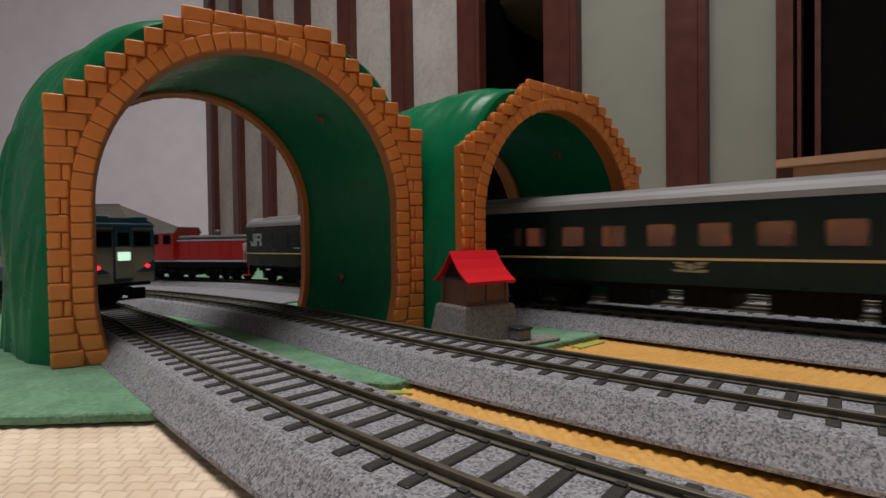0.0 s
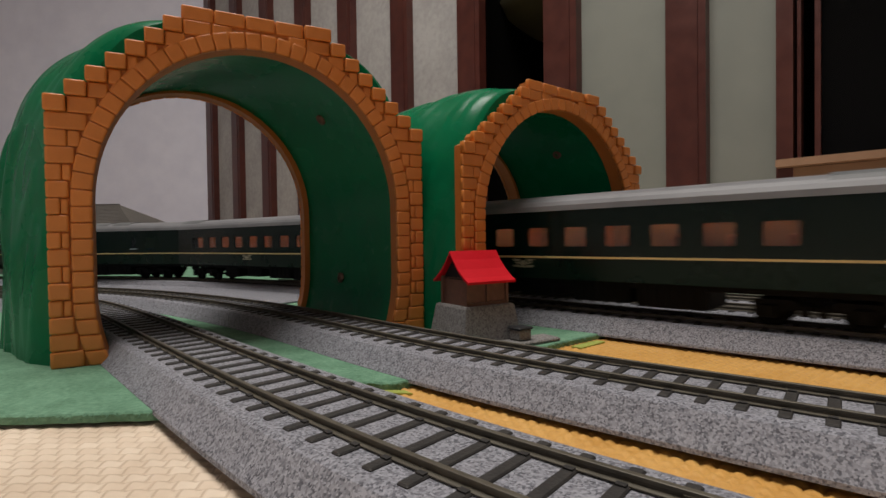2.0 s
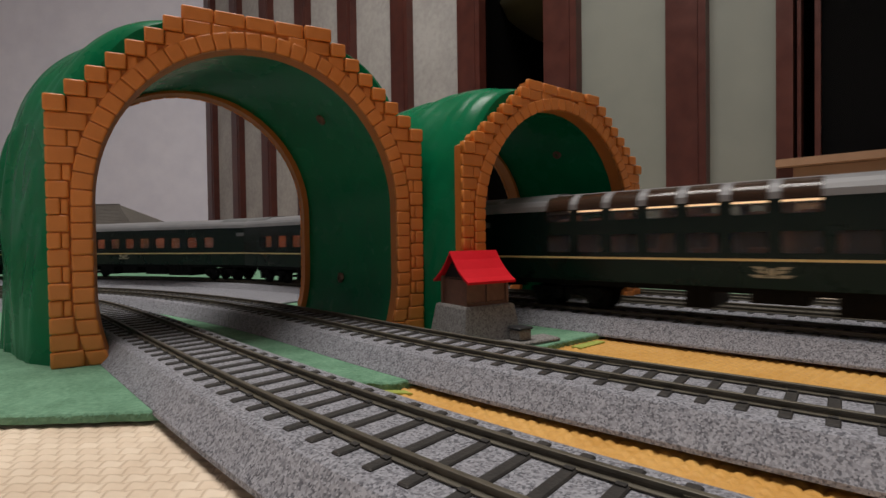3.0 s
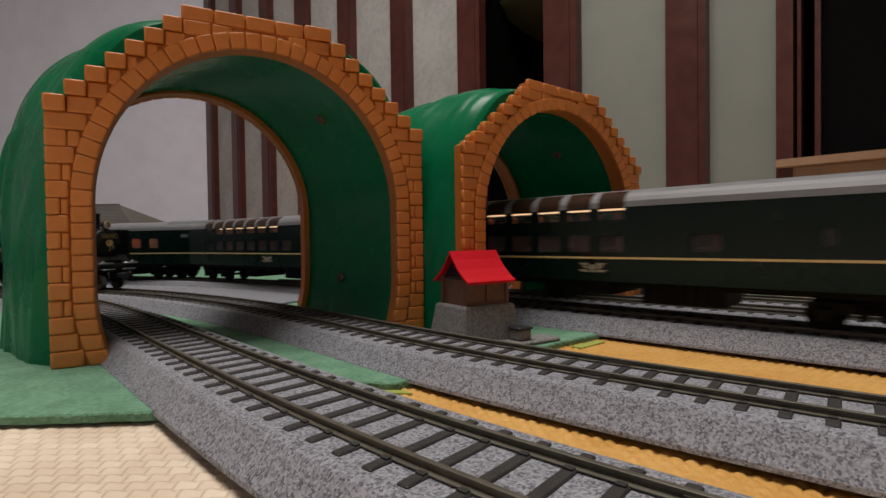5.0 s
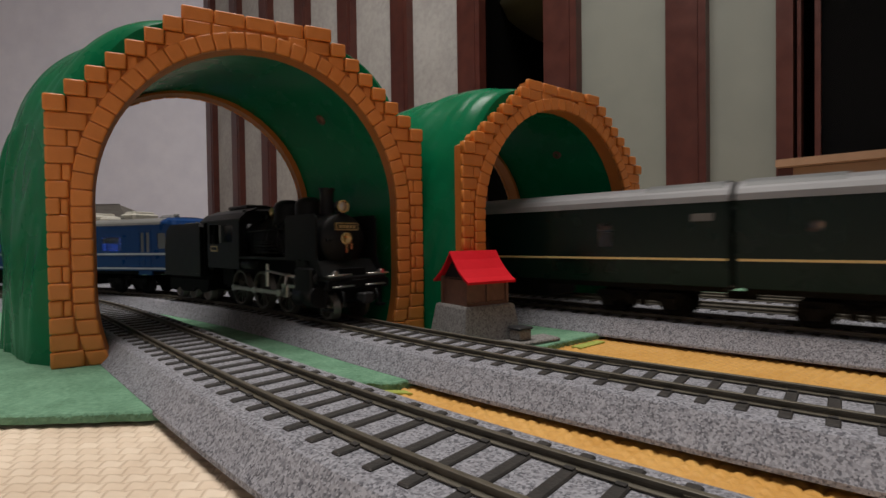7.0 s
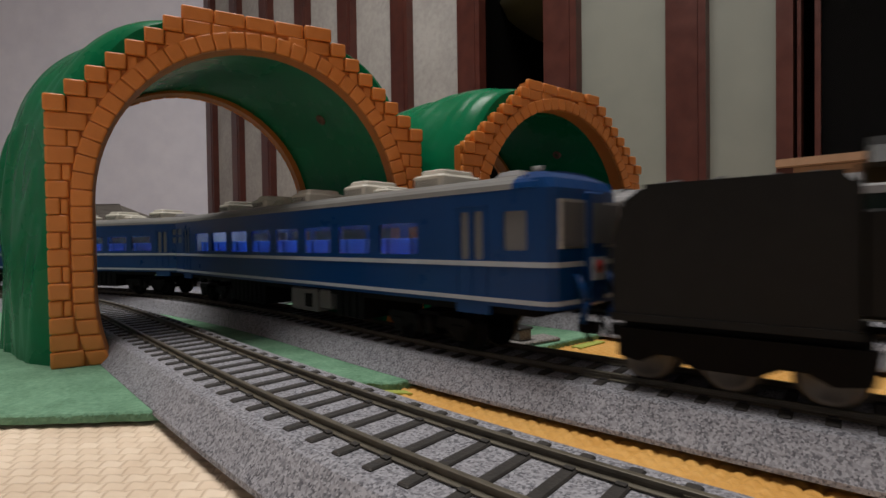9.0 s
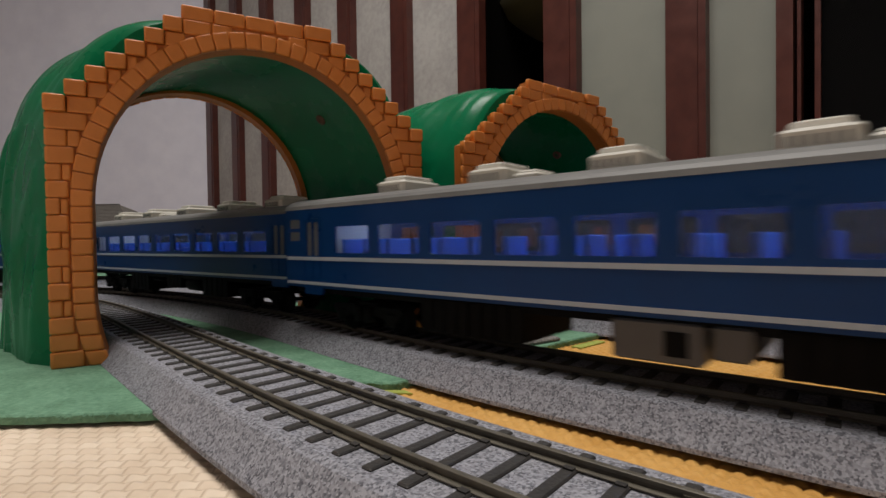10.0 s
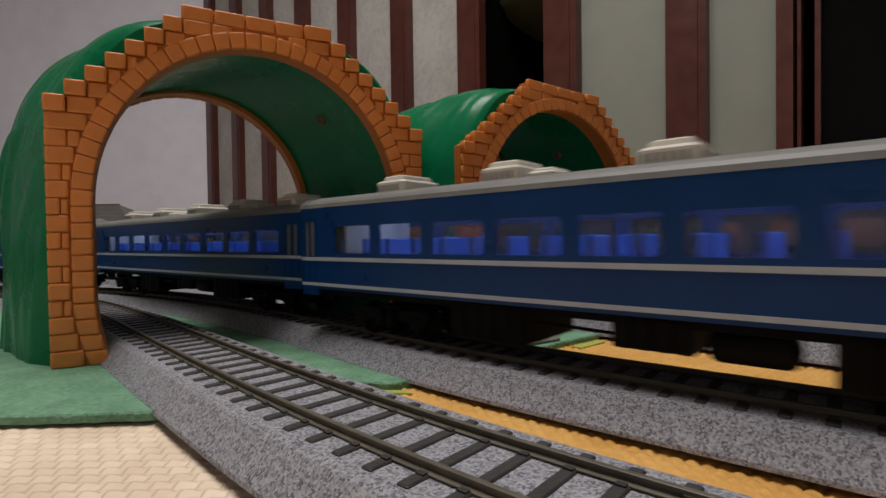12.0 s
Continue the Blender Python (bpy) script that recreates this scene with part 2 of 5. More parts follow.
# ---- mesh building ----
class Build:
    """Gathers boxes, prisms, tubes and sweeps (millimetres) into one mesh."""

    def __init__(self):
        self.v, self.f, self.smooth = [], [], []

    def add(self, verts, faces, smooth=False):
        o = len(self.v)
        self.v += [tuple(p) for p in verts]
        self.f += [tuple(i + o for i in f) for f in faces]
        self.smooth += [smooth] * len(faces)
        return self

    def box(self, x0, x1, y0, y1, z0, z1, c=0.0):
        """A box; c takes a small chamfer off all upright and level edges."""
        if not c:
            p = [(x, y, z) for z in (z0, z1) for y in (y0, y1) for x in (x0, x1)]
            return self.add(p, [(0, 2, 3, 1), (4, 5, 7, 6), (0, 1, 5, 4), (2, 6, 7, 3), (0, 4, 6, 2), (1, 3, 7, 5)])
        rings = []
        for z, k in ((z0, c), (z0 + c, 0), (z1 - c, 0), (z1, c)):
            rings.append([(x0 + k + c, y0 + k, z), (x1 - k - c, y0 + k, z), (x1 - k, y0 + k + c, z), (x1 - k, y1 - k - c, z),
                          (x1 - k - c, y1 - k, z), (x0 + k + c, y1 - k, z), (x0 + k, y1 - k - c, z), (x0 + k, y0 + k + c, z)])
        return self.rings(rings, True)

    def rings(self, rings, caps=True, closed=True, smooth=False):
        n = len(rings[0])
        v = [p for r in rings for p in r]
        f = []
        for i in range(len(rings) - 1):
            for j in range(n if closed else n - 1):
                a, b = i * n + j, i * n + (j + 1) % n
                f.append((a, b, b + n, a + n))
        self.add(v, f, smooth)
        if caps:
            o = len(self.v) - len(v)
            self.f += [tuple(o + j for j in reversed(range(n))), tuple(o + (len(rings) - 1) * n + j for j in range(n))]
            self.smooth += [False, False]
        return self

    def tube(self, a, b, r, r2=None, n=14, caps=True):
        a, b = Vector(a), Vector(b)
        d = (b - a).normalized()
        u = d.orthogonal().normalized()
        w = d.cross(u)
        r2 = r if r2 is None else r2
        ring = lambda c, q: [c + (u * math.cos(2 * math.pi * k / n) + w * math.sin(2 * math.pi * k / n)) * q for k in range(n)]
        return self.rings([ring(a, r), ring(b, r2)], caps, smooth=True)

    def lathe(self, a, d, profile, n=16):
        """Rings of (distance along d, radius) from the point a."""
        a, d = Vector(a), Vector(d).normalized()
        u = d.orthogonal().normalized()
        w = d.cross(u)
        return self.rings([[a + d * t + (u * math.cos(2 * math.pi * k / n) + w * math.sin(2 * math.pi * k / n)) * max(r, 0.01) for k in range(n)] for t, r in profile], True, smooth=True)

    def prism(self, outline, y0, y1, axis="y"):
        """An outline of (x, z) drawn out along y, or of (y, z) along x."""
        if axis == "y":
            return self.rings([[(x, y0, z) for x, z in outline], [(x, y1, z) for x, z in outline]])
        return self.rings([[(y0, y, z) for y, z in outline], [(y1, y, z) for y, z in outline]])


def mesh_of(name, b, mat):
    me = bpy.data.meshes.new(name)
    me.from_pydata([(x * MM, y * MM, z * MM) for x, y, z in b.v], [], b.f)
    me.polygons.foreach_set("use_smooth", b.smooth)
    me.materials.append(mat)
    me.validate()
    bm = bmesh.new()
    bm.from_mesh(me)
    bmesh.ops.recalc_face_normals(bm, faces=bm.faces)
    bm.to_mesh(me)
    bm.free()
    return me


def part(name, b, mat, parent=None, label=""):
    me = b if isinstance(b, bpy.types.Mesh) else mesh_of(name, b, mat)
    ob = new(name, me)
    ob.parent = parent
    return tagged(ob, label)


def thing(name, label, category, group="", kind=""):
    return tagged(new(name), label, category, group, kind)


def setting(name, b, mat, label=""):
    return tagged(part(name, b, mat), label, kind="structure")


# ---- lines of the tracks, in plan ----
class Line:
    def __init__(self, pts, radius, turn, lead):
        p = np.array(pts, float)
        q = np.vstack([2 * p[0] - p[1], p, 2 * p[-1] - p[-2]])
        out = []
        for i in range(1, len(p)):
            a, b, c, d = q[i - 1], q[i], q[i + 1], q[i + 2]
            for t in np.linspace(0, 1, 24, endpoint=False):
                out.append(0.5 * (2 * b + (c - a) * t + (2 * a - 5 * b + 4 * c - d) * t * t + (3 * b - a - 3 * c + d) * t ** 3))
        out.append(p[-1])
        out = np.array(out)
        d = out[0] - out[3]
        d /= np.linalg.norm(d)
        pre = [out[0] + d * x for x in np.linspace(lead, 5, 60)]
        t = out[-1] - out[-4]
        t /= np.linalg.norm(t)
        n = np.array([-t[1], t[0]])
        c = out[-1] + n * radius
        a0 = math.atan2(-n[1], -n[0])
        post = [c + radius * np.array([math.cos(a0 + x), math.sin(a0 + x)]) for x in np.linspace(0.01, radians(turn), 120)]
        full = np.vstack([pre, out, post])
        run = np.r_[0, np.cumsum(np.linalg.norm(np.diff(full, axis=0), axis=1))]
        self.s = np.arange(0, run[-1], 3.0)
        x = np.c_[np.interp(self.s, run, full[:, 0]), np.interp(self.s, run, full[:, 1])]
        k = np.ones(31) / 31
        for _ in range(2):
            for j in (0, 1):
                x[15:-15, j] = np.convolve(x[:, j], k, "valid")
        self.x, self.end = x, self.s[-1]

    def at(self, s):
        return np.array([np.interp(s, self.s, self.x[:, 0]), np.interp(s, self.s, self.x[:, 1])])

    def basis(self, s):
        t = self.at(s + 3) - self.at(s - 3)
        t /= np.linalg.norm(t)
        return self.at(s), t, np.array([-t[1], t[0]])


LINE_A = Line([(170, -55), (80, 17), (40, 48), (13, 70), (-20, 101), (-50, 131), (-80, 163), (-112, 196), (-147, 233), (-185, 272), (-230, 311), (-285, 345), (-345, 370), (-420, 385)], 520, 150, 400)
LINE_B = Line([(230, -20), (163.5, 33.5), (113, 74), (82.5, 99.5), (62, 116), (38, 134), (16, 153), (-6, 174), (-32, 202), (-58, 232), (-95, 267), (-130, 297), (-160, 320), (-195, 344), (-235, 368), (-280, 388), (-340, 408), (-420, 422)], 580, 190, 1600)
LINE_C = Line([(340, 5), (260, 75), (200, 128), (150, 172), (125, 194), (97, 221), (66, 251), (40, 275), (-15, 325), (-70, 374), (-130, 421), (-196, 462), (-266, 496), (-340, 521), (-420, 538), (-500, 545)], 620, 190, 2400)


def pose_on(line, s0, s1, ahead):
    """The pose of a vehicle whose bogies stand at s0 and s1; ahead is 1 when it runs towards growing s."""
    a, b = line.at(s0), line.at(s1)
    m = (a + b) / 2
    d = (b - a) * ahead
    return pose(m[0] * MM, m[1] * MM, RAIL * MM, 0, 0, math.degrees(math.atan2(d[1], d[0])))


# ---- room ----
def wall_point(n, back=0.0):
    """A point of the post wall: n counts the posts, back is the depth behind their faces."""
    x, y = (-929 + 165 * n) * 1.36, (2000 - 150 * n) * 1.36
    return x + back * 0.673, y + back * 0.74


def wall_slab(b, n0, n1, z0, z1, back, thick):
    p = [wall_point(n0, back), wall_point(n1, back), wall_point(n1, back + thick), wall_point(n0, back + thick)]
    return b.rings([[(x, y, z) for x, y in p] for z in (z0, z1)])


def build_room():
    setting("floor", Build().box(-4200, 3200, -2600, 4200, -40, -4.6), M["tatami"], "pale woven straw floor")
    setting("ceiling", Build().box(-4200, 3200, -2600, 4200, 2400, 2440), M["ceiling"])
    setting("wall_west", Build().box(-4240, -4200, -2600, 4200, -4, 2400), M["wallpaper"])
    setting("wall_south", Build().box(-4200, 3200, -2640, -2600, -4, 2400), M["wallpaper"])
    setting("wall_east", Build().box(3200, 3240, -2600, 4200, -4, 2400), M["wallpaper"])
    x0, y0 = wall_point(-0.12, 10)
    setting("wall_north", Build().box(-4200, x0, y0, y0 + 60, -4, 2400), M["wallpaper"], "pale lilac-grey papered wall")
    for i, (a, c) in enumerate(((-0.12, 6), (7, 8), (8, 8.6))):
        setting("wall_post_side_%d" % (i + 1), wall_slab(Build(), a, c, -4, 2400, 30, 40), M["plaster"] if i == 0 else M["panel"],
                "rough grey plaster between dark posts" if i == 0 else "smooth sage-grey panel between dark posts")
    # Back and side walls of the recess carry its shade as near-black colour.
    setting("wall_dark_recess", wall_slab(Build(), 5.6, 7.4, -4, 2400, 620, 40), M["unlit_black"])
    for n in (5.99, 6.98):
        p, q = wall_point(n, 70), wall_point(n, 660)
        setting("wall_recess_side", Build().rings([[(p[0], p[1], z), (p[0] + 20, p[1], z), (q[0] + 20, q[1], z), (q[0], q[1], z)] for z in (-4, 2400)]), M["unlit_black"])
    for n, w in [(i, 0.135) for i in range(6)] + [(6, 0.14), (7, 0.155), (8, 0.135)]:
        b = Build()
        wall_slab(b, n - w, n + w, -4, 2400, 0, 32)
        ob = part("post", b, M["post"])
        tagged(ob, "dark red-brown lacquered wooden post", "post", "posts of the wall")
        lip = Build()
        wall_slab(lip, n + w * 0.55, n + w * 0.62, 0, 2390, -3, 3.2)
        part("moulding", lip, M["post"], ob)
    # window with its frame, sill and the dark beyond
    win = thing("window_1", "dark window in a brown wooden frame with a low sill", "window", kind="structure")
    for a, c, bk, th in ((8.55, 8.64, -6, 60), (8.655, 8.675, 10, 40), (8.74, 8.77, 25, 40), (9.6, 9.75, -6, 60)):
        part("window_frame", wall_slab(Build(), a, c, 150, 2300, bk, th), M["post"], win)
    part("window_sill", wall_slab(Build(), 8.56, 9.75, 172, 186, -34, 100), M["wood"], win, "light brown wooden sill")
    # Pane coloured near-black to give the darkness outside.
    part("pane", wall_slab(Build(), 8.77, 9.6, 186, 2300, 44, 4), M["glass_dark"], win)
    part("board", wall_slab(Build(), 8.60, 9.75, 20, 171, -4, 60), M["wood"], win)
    setting("wall_beyond", wall_slab(Build(), 9.75, 13.5, -4, 2400, 10, 60), M["panel"])
    # Near-black sheet added behind the pane to keep the window dark.
    setting("dark_backing", wall_slab(Build(), 8.3, 10.2, -4, 2400, 420, 40), M["unlit_black"])
    # ceiling lamp
    lamp = thing("ceiling_lamp", "round white ceiling lamp", "lamp")
    part("housing", Build().lathe((-250, 220, 2400), (0, 0, -1), [(0, 560), (60, 570), (90, 540), (92, 0)], 40), M["ceiling"], lamp)
    # hanging shade in the dark recess
    x, y = wall_point(6.5, 330)
    shade = thing("pendant_lamp", "dull olive-yellow shade hanging in the dark recess", "lamp shade")
    part("shade", Build().lathe((x + 20, y, 905), (0, 0, -1), [(0, 20), (15, 130), (60, 220), (110, 250), (150, 215), (172, 120), (178, 0.1)], 32), M["olive"], shade)
    part("cord", Build().tube((x + 20, y, 905), (x + 20, y, 2400), 4, n=8), M["blackish"], shade)
    x, y = wall_point(9.02, 150)
    pot = thing("hanging_pot", "grey plastic pot hanging in the dark outside", "pot")
    part("pot", Build().lathe((x, y, 365), (0, 0, 1), [(0, 22), (60, 34), (84, 40), (86, 46), (98, 48), (100, 42)], 24), M["grey_bin"], pot)
    part("cord", Build().tube((x, y, 460), (x, y, 2400), 2, n=6), M["blackish"], pot)


build_room()


# ---- mats on the floor ----
def build_mats():
    edge = [(-700, 117), (-106, 123.5), (-66, 125.5), (-40, 142), (-26, 149), (-14, 148), (20, 178), (49, 204), (72, 222), (300, 420)]
    rough = []
    for (x0, y0), (x1, y1) in zip(edge, edge[1:]):
        n = max(2, int(math.hypot(x1 - x0, y1 - y0) / 2.0)) if x0 > -220 and x1 < 110 else 6
        for k in range(n):
            t = k / n
            w = random.uniform(-0.45, 0.45) if n > 2 else 0
            rough.append((x0 + (x1 - x0) * t + w, y0 + (y1 - y0) * t + w))
    rough.append(edge[-1])
    outline = rough + [(300, 1000), (-700, 1000)]
    b = Build()
    b.rings([[(x, y, z) for x, y in outline] for z in (-2.4, -0.5)] + [[(x, y + 0.5, 0.0) for x, y in outline]])
    tagged(part("felt_mat", b, M["felt"]), "green felt mat with a soft cut edge", "mat", kind="structure")
    # fuzz along the cut edge
    fz = Build()
    for x, y in rough:
        if -190 < x < 100:
            for _ in range(5):
                px, py = x + random.uniform(-1, 1), y + random.uniform(-0.4, 0.6)
                d = Vector((random.uniform(-0.5, 0.5), random.uniform(-1.2, 0.2), random.uniform(-0.6, 0.7)))
                fz.tube((px, py, -0.6), Vector((px, py, -0.6)) + d, 0.16, 0.05, n=3, caps=False)
    tagged(part("felt_fuzz", fz, M["felt"]), "short green fibres along the felt edge", "fibres", kind="stuff")
    # Yellow-green edge of the felt, added as two thin strips.
    lime = Build()
    for (x0, y0), (x1, y1) in (((-27, 147.6), (-12, 146)), ((52, 203), (66, 214))):
        lime.rings([[(x0, y0, z), (x0 + 3.2, y0 - 3.6, z), (x1 + 2.6, y1 - 3.0, z), (x1, y1, z)] for z in (-2.3, -1.75)])
    tagged(part("lime_strip", lime, M["lime"]), "yellow-green strip at the edge of the felt", "tape", kind="structure")
    # straw mat woven in rounded bumps
    grid_mat("straw_mat", M["straw"], (-36, 190, 0, 240), 0.8, -2.9, (3.1, 2.7), 0.85, "yellow-ochre woven straw mat", 38.0)
    tagged(part("straw_sheet", Build().box(-30, 420, -160, 330, -4.5, -3.3), M["straw"]), "yellow-ochre straw sheet under the tracks", "mat", kind="structure")
    # pale floor weave near the camera
    grid_mat("tatami_mat", M["tatami"], (-170, 10, 56, 130), 0.6, -3.75, (4.6, 3.2), 0.5, "pale beige woven rush mat", 0.0)


def grid_mat(name, mat, box, step, top, cell, height, label, turn):
    x0, x1, y0, y1 = box
    nx, ny = int((x1 - x0) / step), int((y1 - y0) / step)
    c, s = math.cos(radians(turn)), math.sin(radians(turn))
    v = []
    for j in range(ny + 1):
        for i in range(nx + 1):
            x, y = x0 + i * step, y0 + j * step
            u, w = c * x + s * y, -s * x + c * y
            row = math.floor(w / cell[1])
            a = abs(math.sin(math.pi * (u / cell[0] + 0.5 * (row % 2))))
            b = abs(math.sin(math.pi * w / cell[1]))
            v.append((x, y, top + height * (a ** 0.6) * (b ** 0.6) + 0.12 * noise.noise(Vector((x * 0.12, y * 0.12, 0)))))
    n = nx + 1
    f = [(j * n + i, j * n + i + 1, (j + 1) * n + i + 1, (j + 1) * n + i) for j in range(ny) for i in range(nx)
         if name != "straw_mat" or keep_right(v[j * n + i])]
    g = Build()
    g.add(v, f, True)
    tagged(part(name, g, mat), label, "mat", kind="structure")


def keep_right(p):
    """The straw mat lies on the far side of the front track only."""
    d = LINE_A.x[100:330] - np.array(p[:2])
    k = int(np.argmin((d ** 2).sum(1))) + 100
    t = LINE_A.x[k + 1] - LINE_A.x[k - 1]
    w = np.array(p[:2]) - LINE_A.x[k]
    return t[0] * w[1] - t[1] * w[0] < 0


build_mats()


# ---- tracks ----
GAUGE = 7.75


def sweep(line, s0, s1, step, profile):
    """Rings of a profile of (offset to the side, height) carried along a line."""
    rings = []
    for s in np.arange(s0, s1 + 0.1, step):
        p, t, n = line.basis(s)
        rings.append([(p[0] + n[0] * o, p[1] + n[1] * o, z) for o, z in profile])
    return rings


def build_track(line, seen, label, pitch=7.7):
    track = thing("railway_track", label, "track", "model railway tracks", "structure")
    bed = [(-21.8, -0.8), (-21.6, 0.2), (-16.2, RAIL - 2.6), (-14.8, RAIL - 2.05), (14.8, RAIL - 2.05), (16.2, RAIL - 2.6), (21.6, 0.2), (21.8, -0.8)]
    part("roadbed", Build().rings(sweep(line, 6, line.end - 6, 6, bed), True), M["ballast"], track, "grey moulded ballast bed")
    for side in (-1, 1):
        o = side * GAUGE
        rail = [(o - 1.15, RAIL - 1.75), (o - 1.15, RAIL - 1.55), (o - 0.3, RAIL - 1.3), (o - 0.3, RAIL - 0.75), (o - 0.55, RAIL - 0.6), (o - 0.55, RAIL - 0.1), (o - 0.4, RAIL),
                (o + 0.4, RAIL), (o + 0.55, RAIL - 0.1), (o + 0.55, RAIL - 0.6), (o + 0.3, RAIL - 0.75), (o + 0.3, RAIL - 1.3), (o + 1.15, RAIL - 1.55), (o + 1.15, RAIL - 1.75)]
        part("rail", Build().rings(sweep(line, 6, line.end - 6, 6, rail), True), M["rail"], track)
    b = Build().box(-13.4, 13.4, -1.2, 1.2, -0.9, 0.5, 0.25)
    for side in (-1, 1):
        for k in (-1, 1):
            b.box(side * GAUGE + k * 1.5 - 0.55, side * GAUGE + k * 1.5 + 0.55, -0.8, 0.8, 0.4, 0.8)
    me = mesh_of("sleeper", b, M["sleeper"])
    far = Build()
    for s in np.arange(20, line.end - 20, pitch):
        p, t, n = line.basis(s)
        if seen[0] <= s <= seen[1]:
            ob = part("sleeper", me, M["sleeper"], track)
            ob.matrix_basis = pose(p[0] * MM, p[1] * MM, (RAIL - 2.1) * MM, 0, 0, math.degrees(math.atan2(t[1], t[0])) - 90)
        else:
            q = [p + n * a * 13.4 + t * c * 1.2 for a, c in ((-1, -1), (1, -1), (1, 1), (-1, 1))]
            far.rings([[(x, y, z) for x, y in q] for z in (RAIL - 2.8, RAIL - 1.7)])
    tagged(part("sleepers", far, M["sleeper"], track), kind="stuff")
    # rail joiners
    for s in np.arange(seen[0] + 60, seen[1], 246):
        p, t, n = line.basis(s)
        for side in (-1, 1):
            j = Build()
            q = p + n * side * GAUGE
            c = [q + n * a * 0.75 + t * d * 3.5 for a, d in ((-1, -1), (1, -1), (1, 1), (-1, 1))]
            j.rings([[(x, y, z) for x, y in c] for z in (RAIL - 1.7, RAIL - 0.7)])
            part("rail_joiner", j, M["rail"], track)
    return track


build_track(LINE_A, (520, 1060), "curved track on grey ballast with dark sleepers", 8.05)
build_track(LINE_B, (1780, 2330), "track on grey ballast running through the large tunnel", 7.45)
build_track(LINE_C, (2600, 3420), "outer track on grey ballast behind the hut")
apron = sweep(LINE_C, 2960, 3560, 10, [(16.0, -0.5), (18.0, 2.6), (30.0, 1.4), (60.0, 0.8), (78.0, 0.6), (88.0, -0.5)])
tagged(part("ballast_apron", Build().rings(apron, True), M["ballast"]), "loose grey ballast between the two far tracks", "ballast", kind="structure")
LINE_D = Line([(470, -48), (370, 39), (290, 109), (230, 162), (180, 206), (130, 252), (100, 280)], 900, 20, 700)
build_track(LINE_D, (0, 0), "straight track on grey ballast behind the outer one")
LINE_E = Line([(500, -15), (400, 72), (320, 142), (260, 195), (210, 239), (160, 285), (130, 313)], 900, 20, 700)
build_track(LINE_E, (0, 0), "rearmost straight track on grey ballast")


# ---- toy tunnels ----
HALF_OPEN, SPRING, RING, RISE = 58.0, 57.0, 6.6, 62.5


def opening(d, n=40):
    """The arch line grown by d, from one foot to the other: (across, up)."""
    pts = []
    for z in np.linspace(0, SPRING, 12):
        k = max(0.0, 1 - z / 26.0)
        pts.append((-(HALF_OPEN - 4.5 * k * k + d), z))
    for a in np.linspace(math.pi, 0, n)[1:-1]:
        pts.append(((HALF_OPEN + d) * math.cos(a), SPRING + (RISE + d) * math.sin(a)))
    return pts + [(-x, z) for x, z in reversed(pts[:12])]


def along(pts, step):
    p = np.array(pts)
    run = np.r_[0, np.cumsum(np.linalg.norm(np.diff(p, axis=0), axis=1))]
    n = int(round(run[-1] / step))
    s = np.linspace(0, run[-1], n + 1)
    return np.c_[np.interp(s, run, p[:, 0]), np.interp(s, run, p[:, 1])]


def cushion(b, quad, y0, y1, c=1.3):
    """A brick with pillowed edges and rounded corners: a quad of (across, up), standing out from y0 to y1 (towards -y)."""
    q = [np.array(p) for p in quad]
    ring = []
    for k in range(4):
        p, a, d = q[k], q[k - 1], q[(k + 1) % 4]
        for e in (a, d):
            ring.append(p + (e - p) * min(0.25, 0.5 / max(0.1, np.linalg.norm(e - p))))
    m = sum(q) / 4
    size = max(0.5, min(np.linalg.norm(q[0] - q[1]), np.linalg.norm(q[1] - q[2])) / 2)
    rows = []
    for k, y in ((0.06, y0), (0.06, y1 + c), (0.14, y1 + c * 0.5), (0.36, y1 + c * 0.16), (0.8, y1)):
        f = max(0.2, 1 - k / size)
        rows.append([(m[0] + (p[0] - m[0]) * f, y, m[1] + (p[1] - m[1]) * f) for p in ring])
    b.rings(rows, True, True, True)


COURSE = 5.7
STEPS = 7
HALF_OUT, STEP_TOP, STEP_W, STEP_H = 71.5, 94.0, 6.1, 5.5


def half_width(z):
    """The outer edge of the stepped brick front at a height."""
    if z <= STEP_TOP:
        return HALF_OUT
    return HALF_OUT - STEP_W * math.ceil((z - STEP_TOP) / STEP_H - 1e-6)


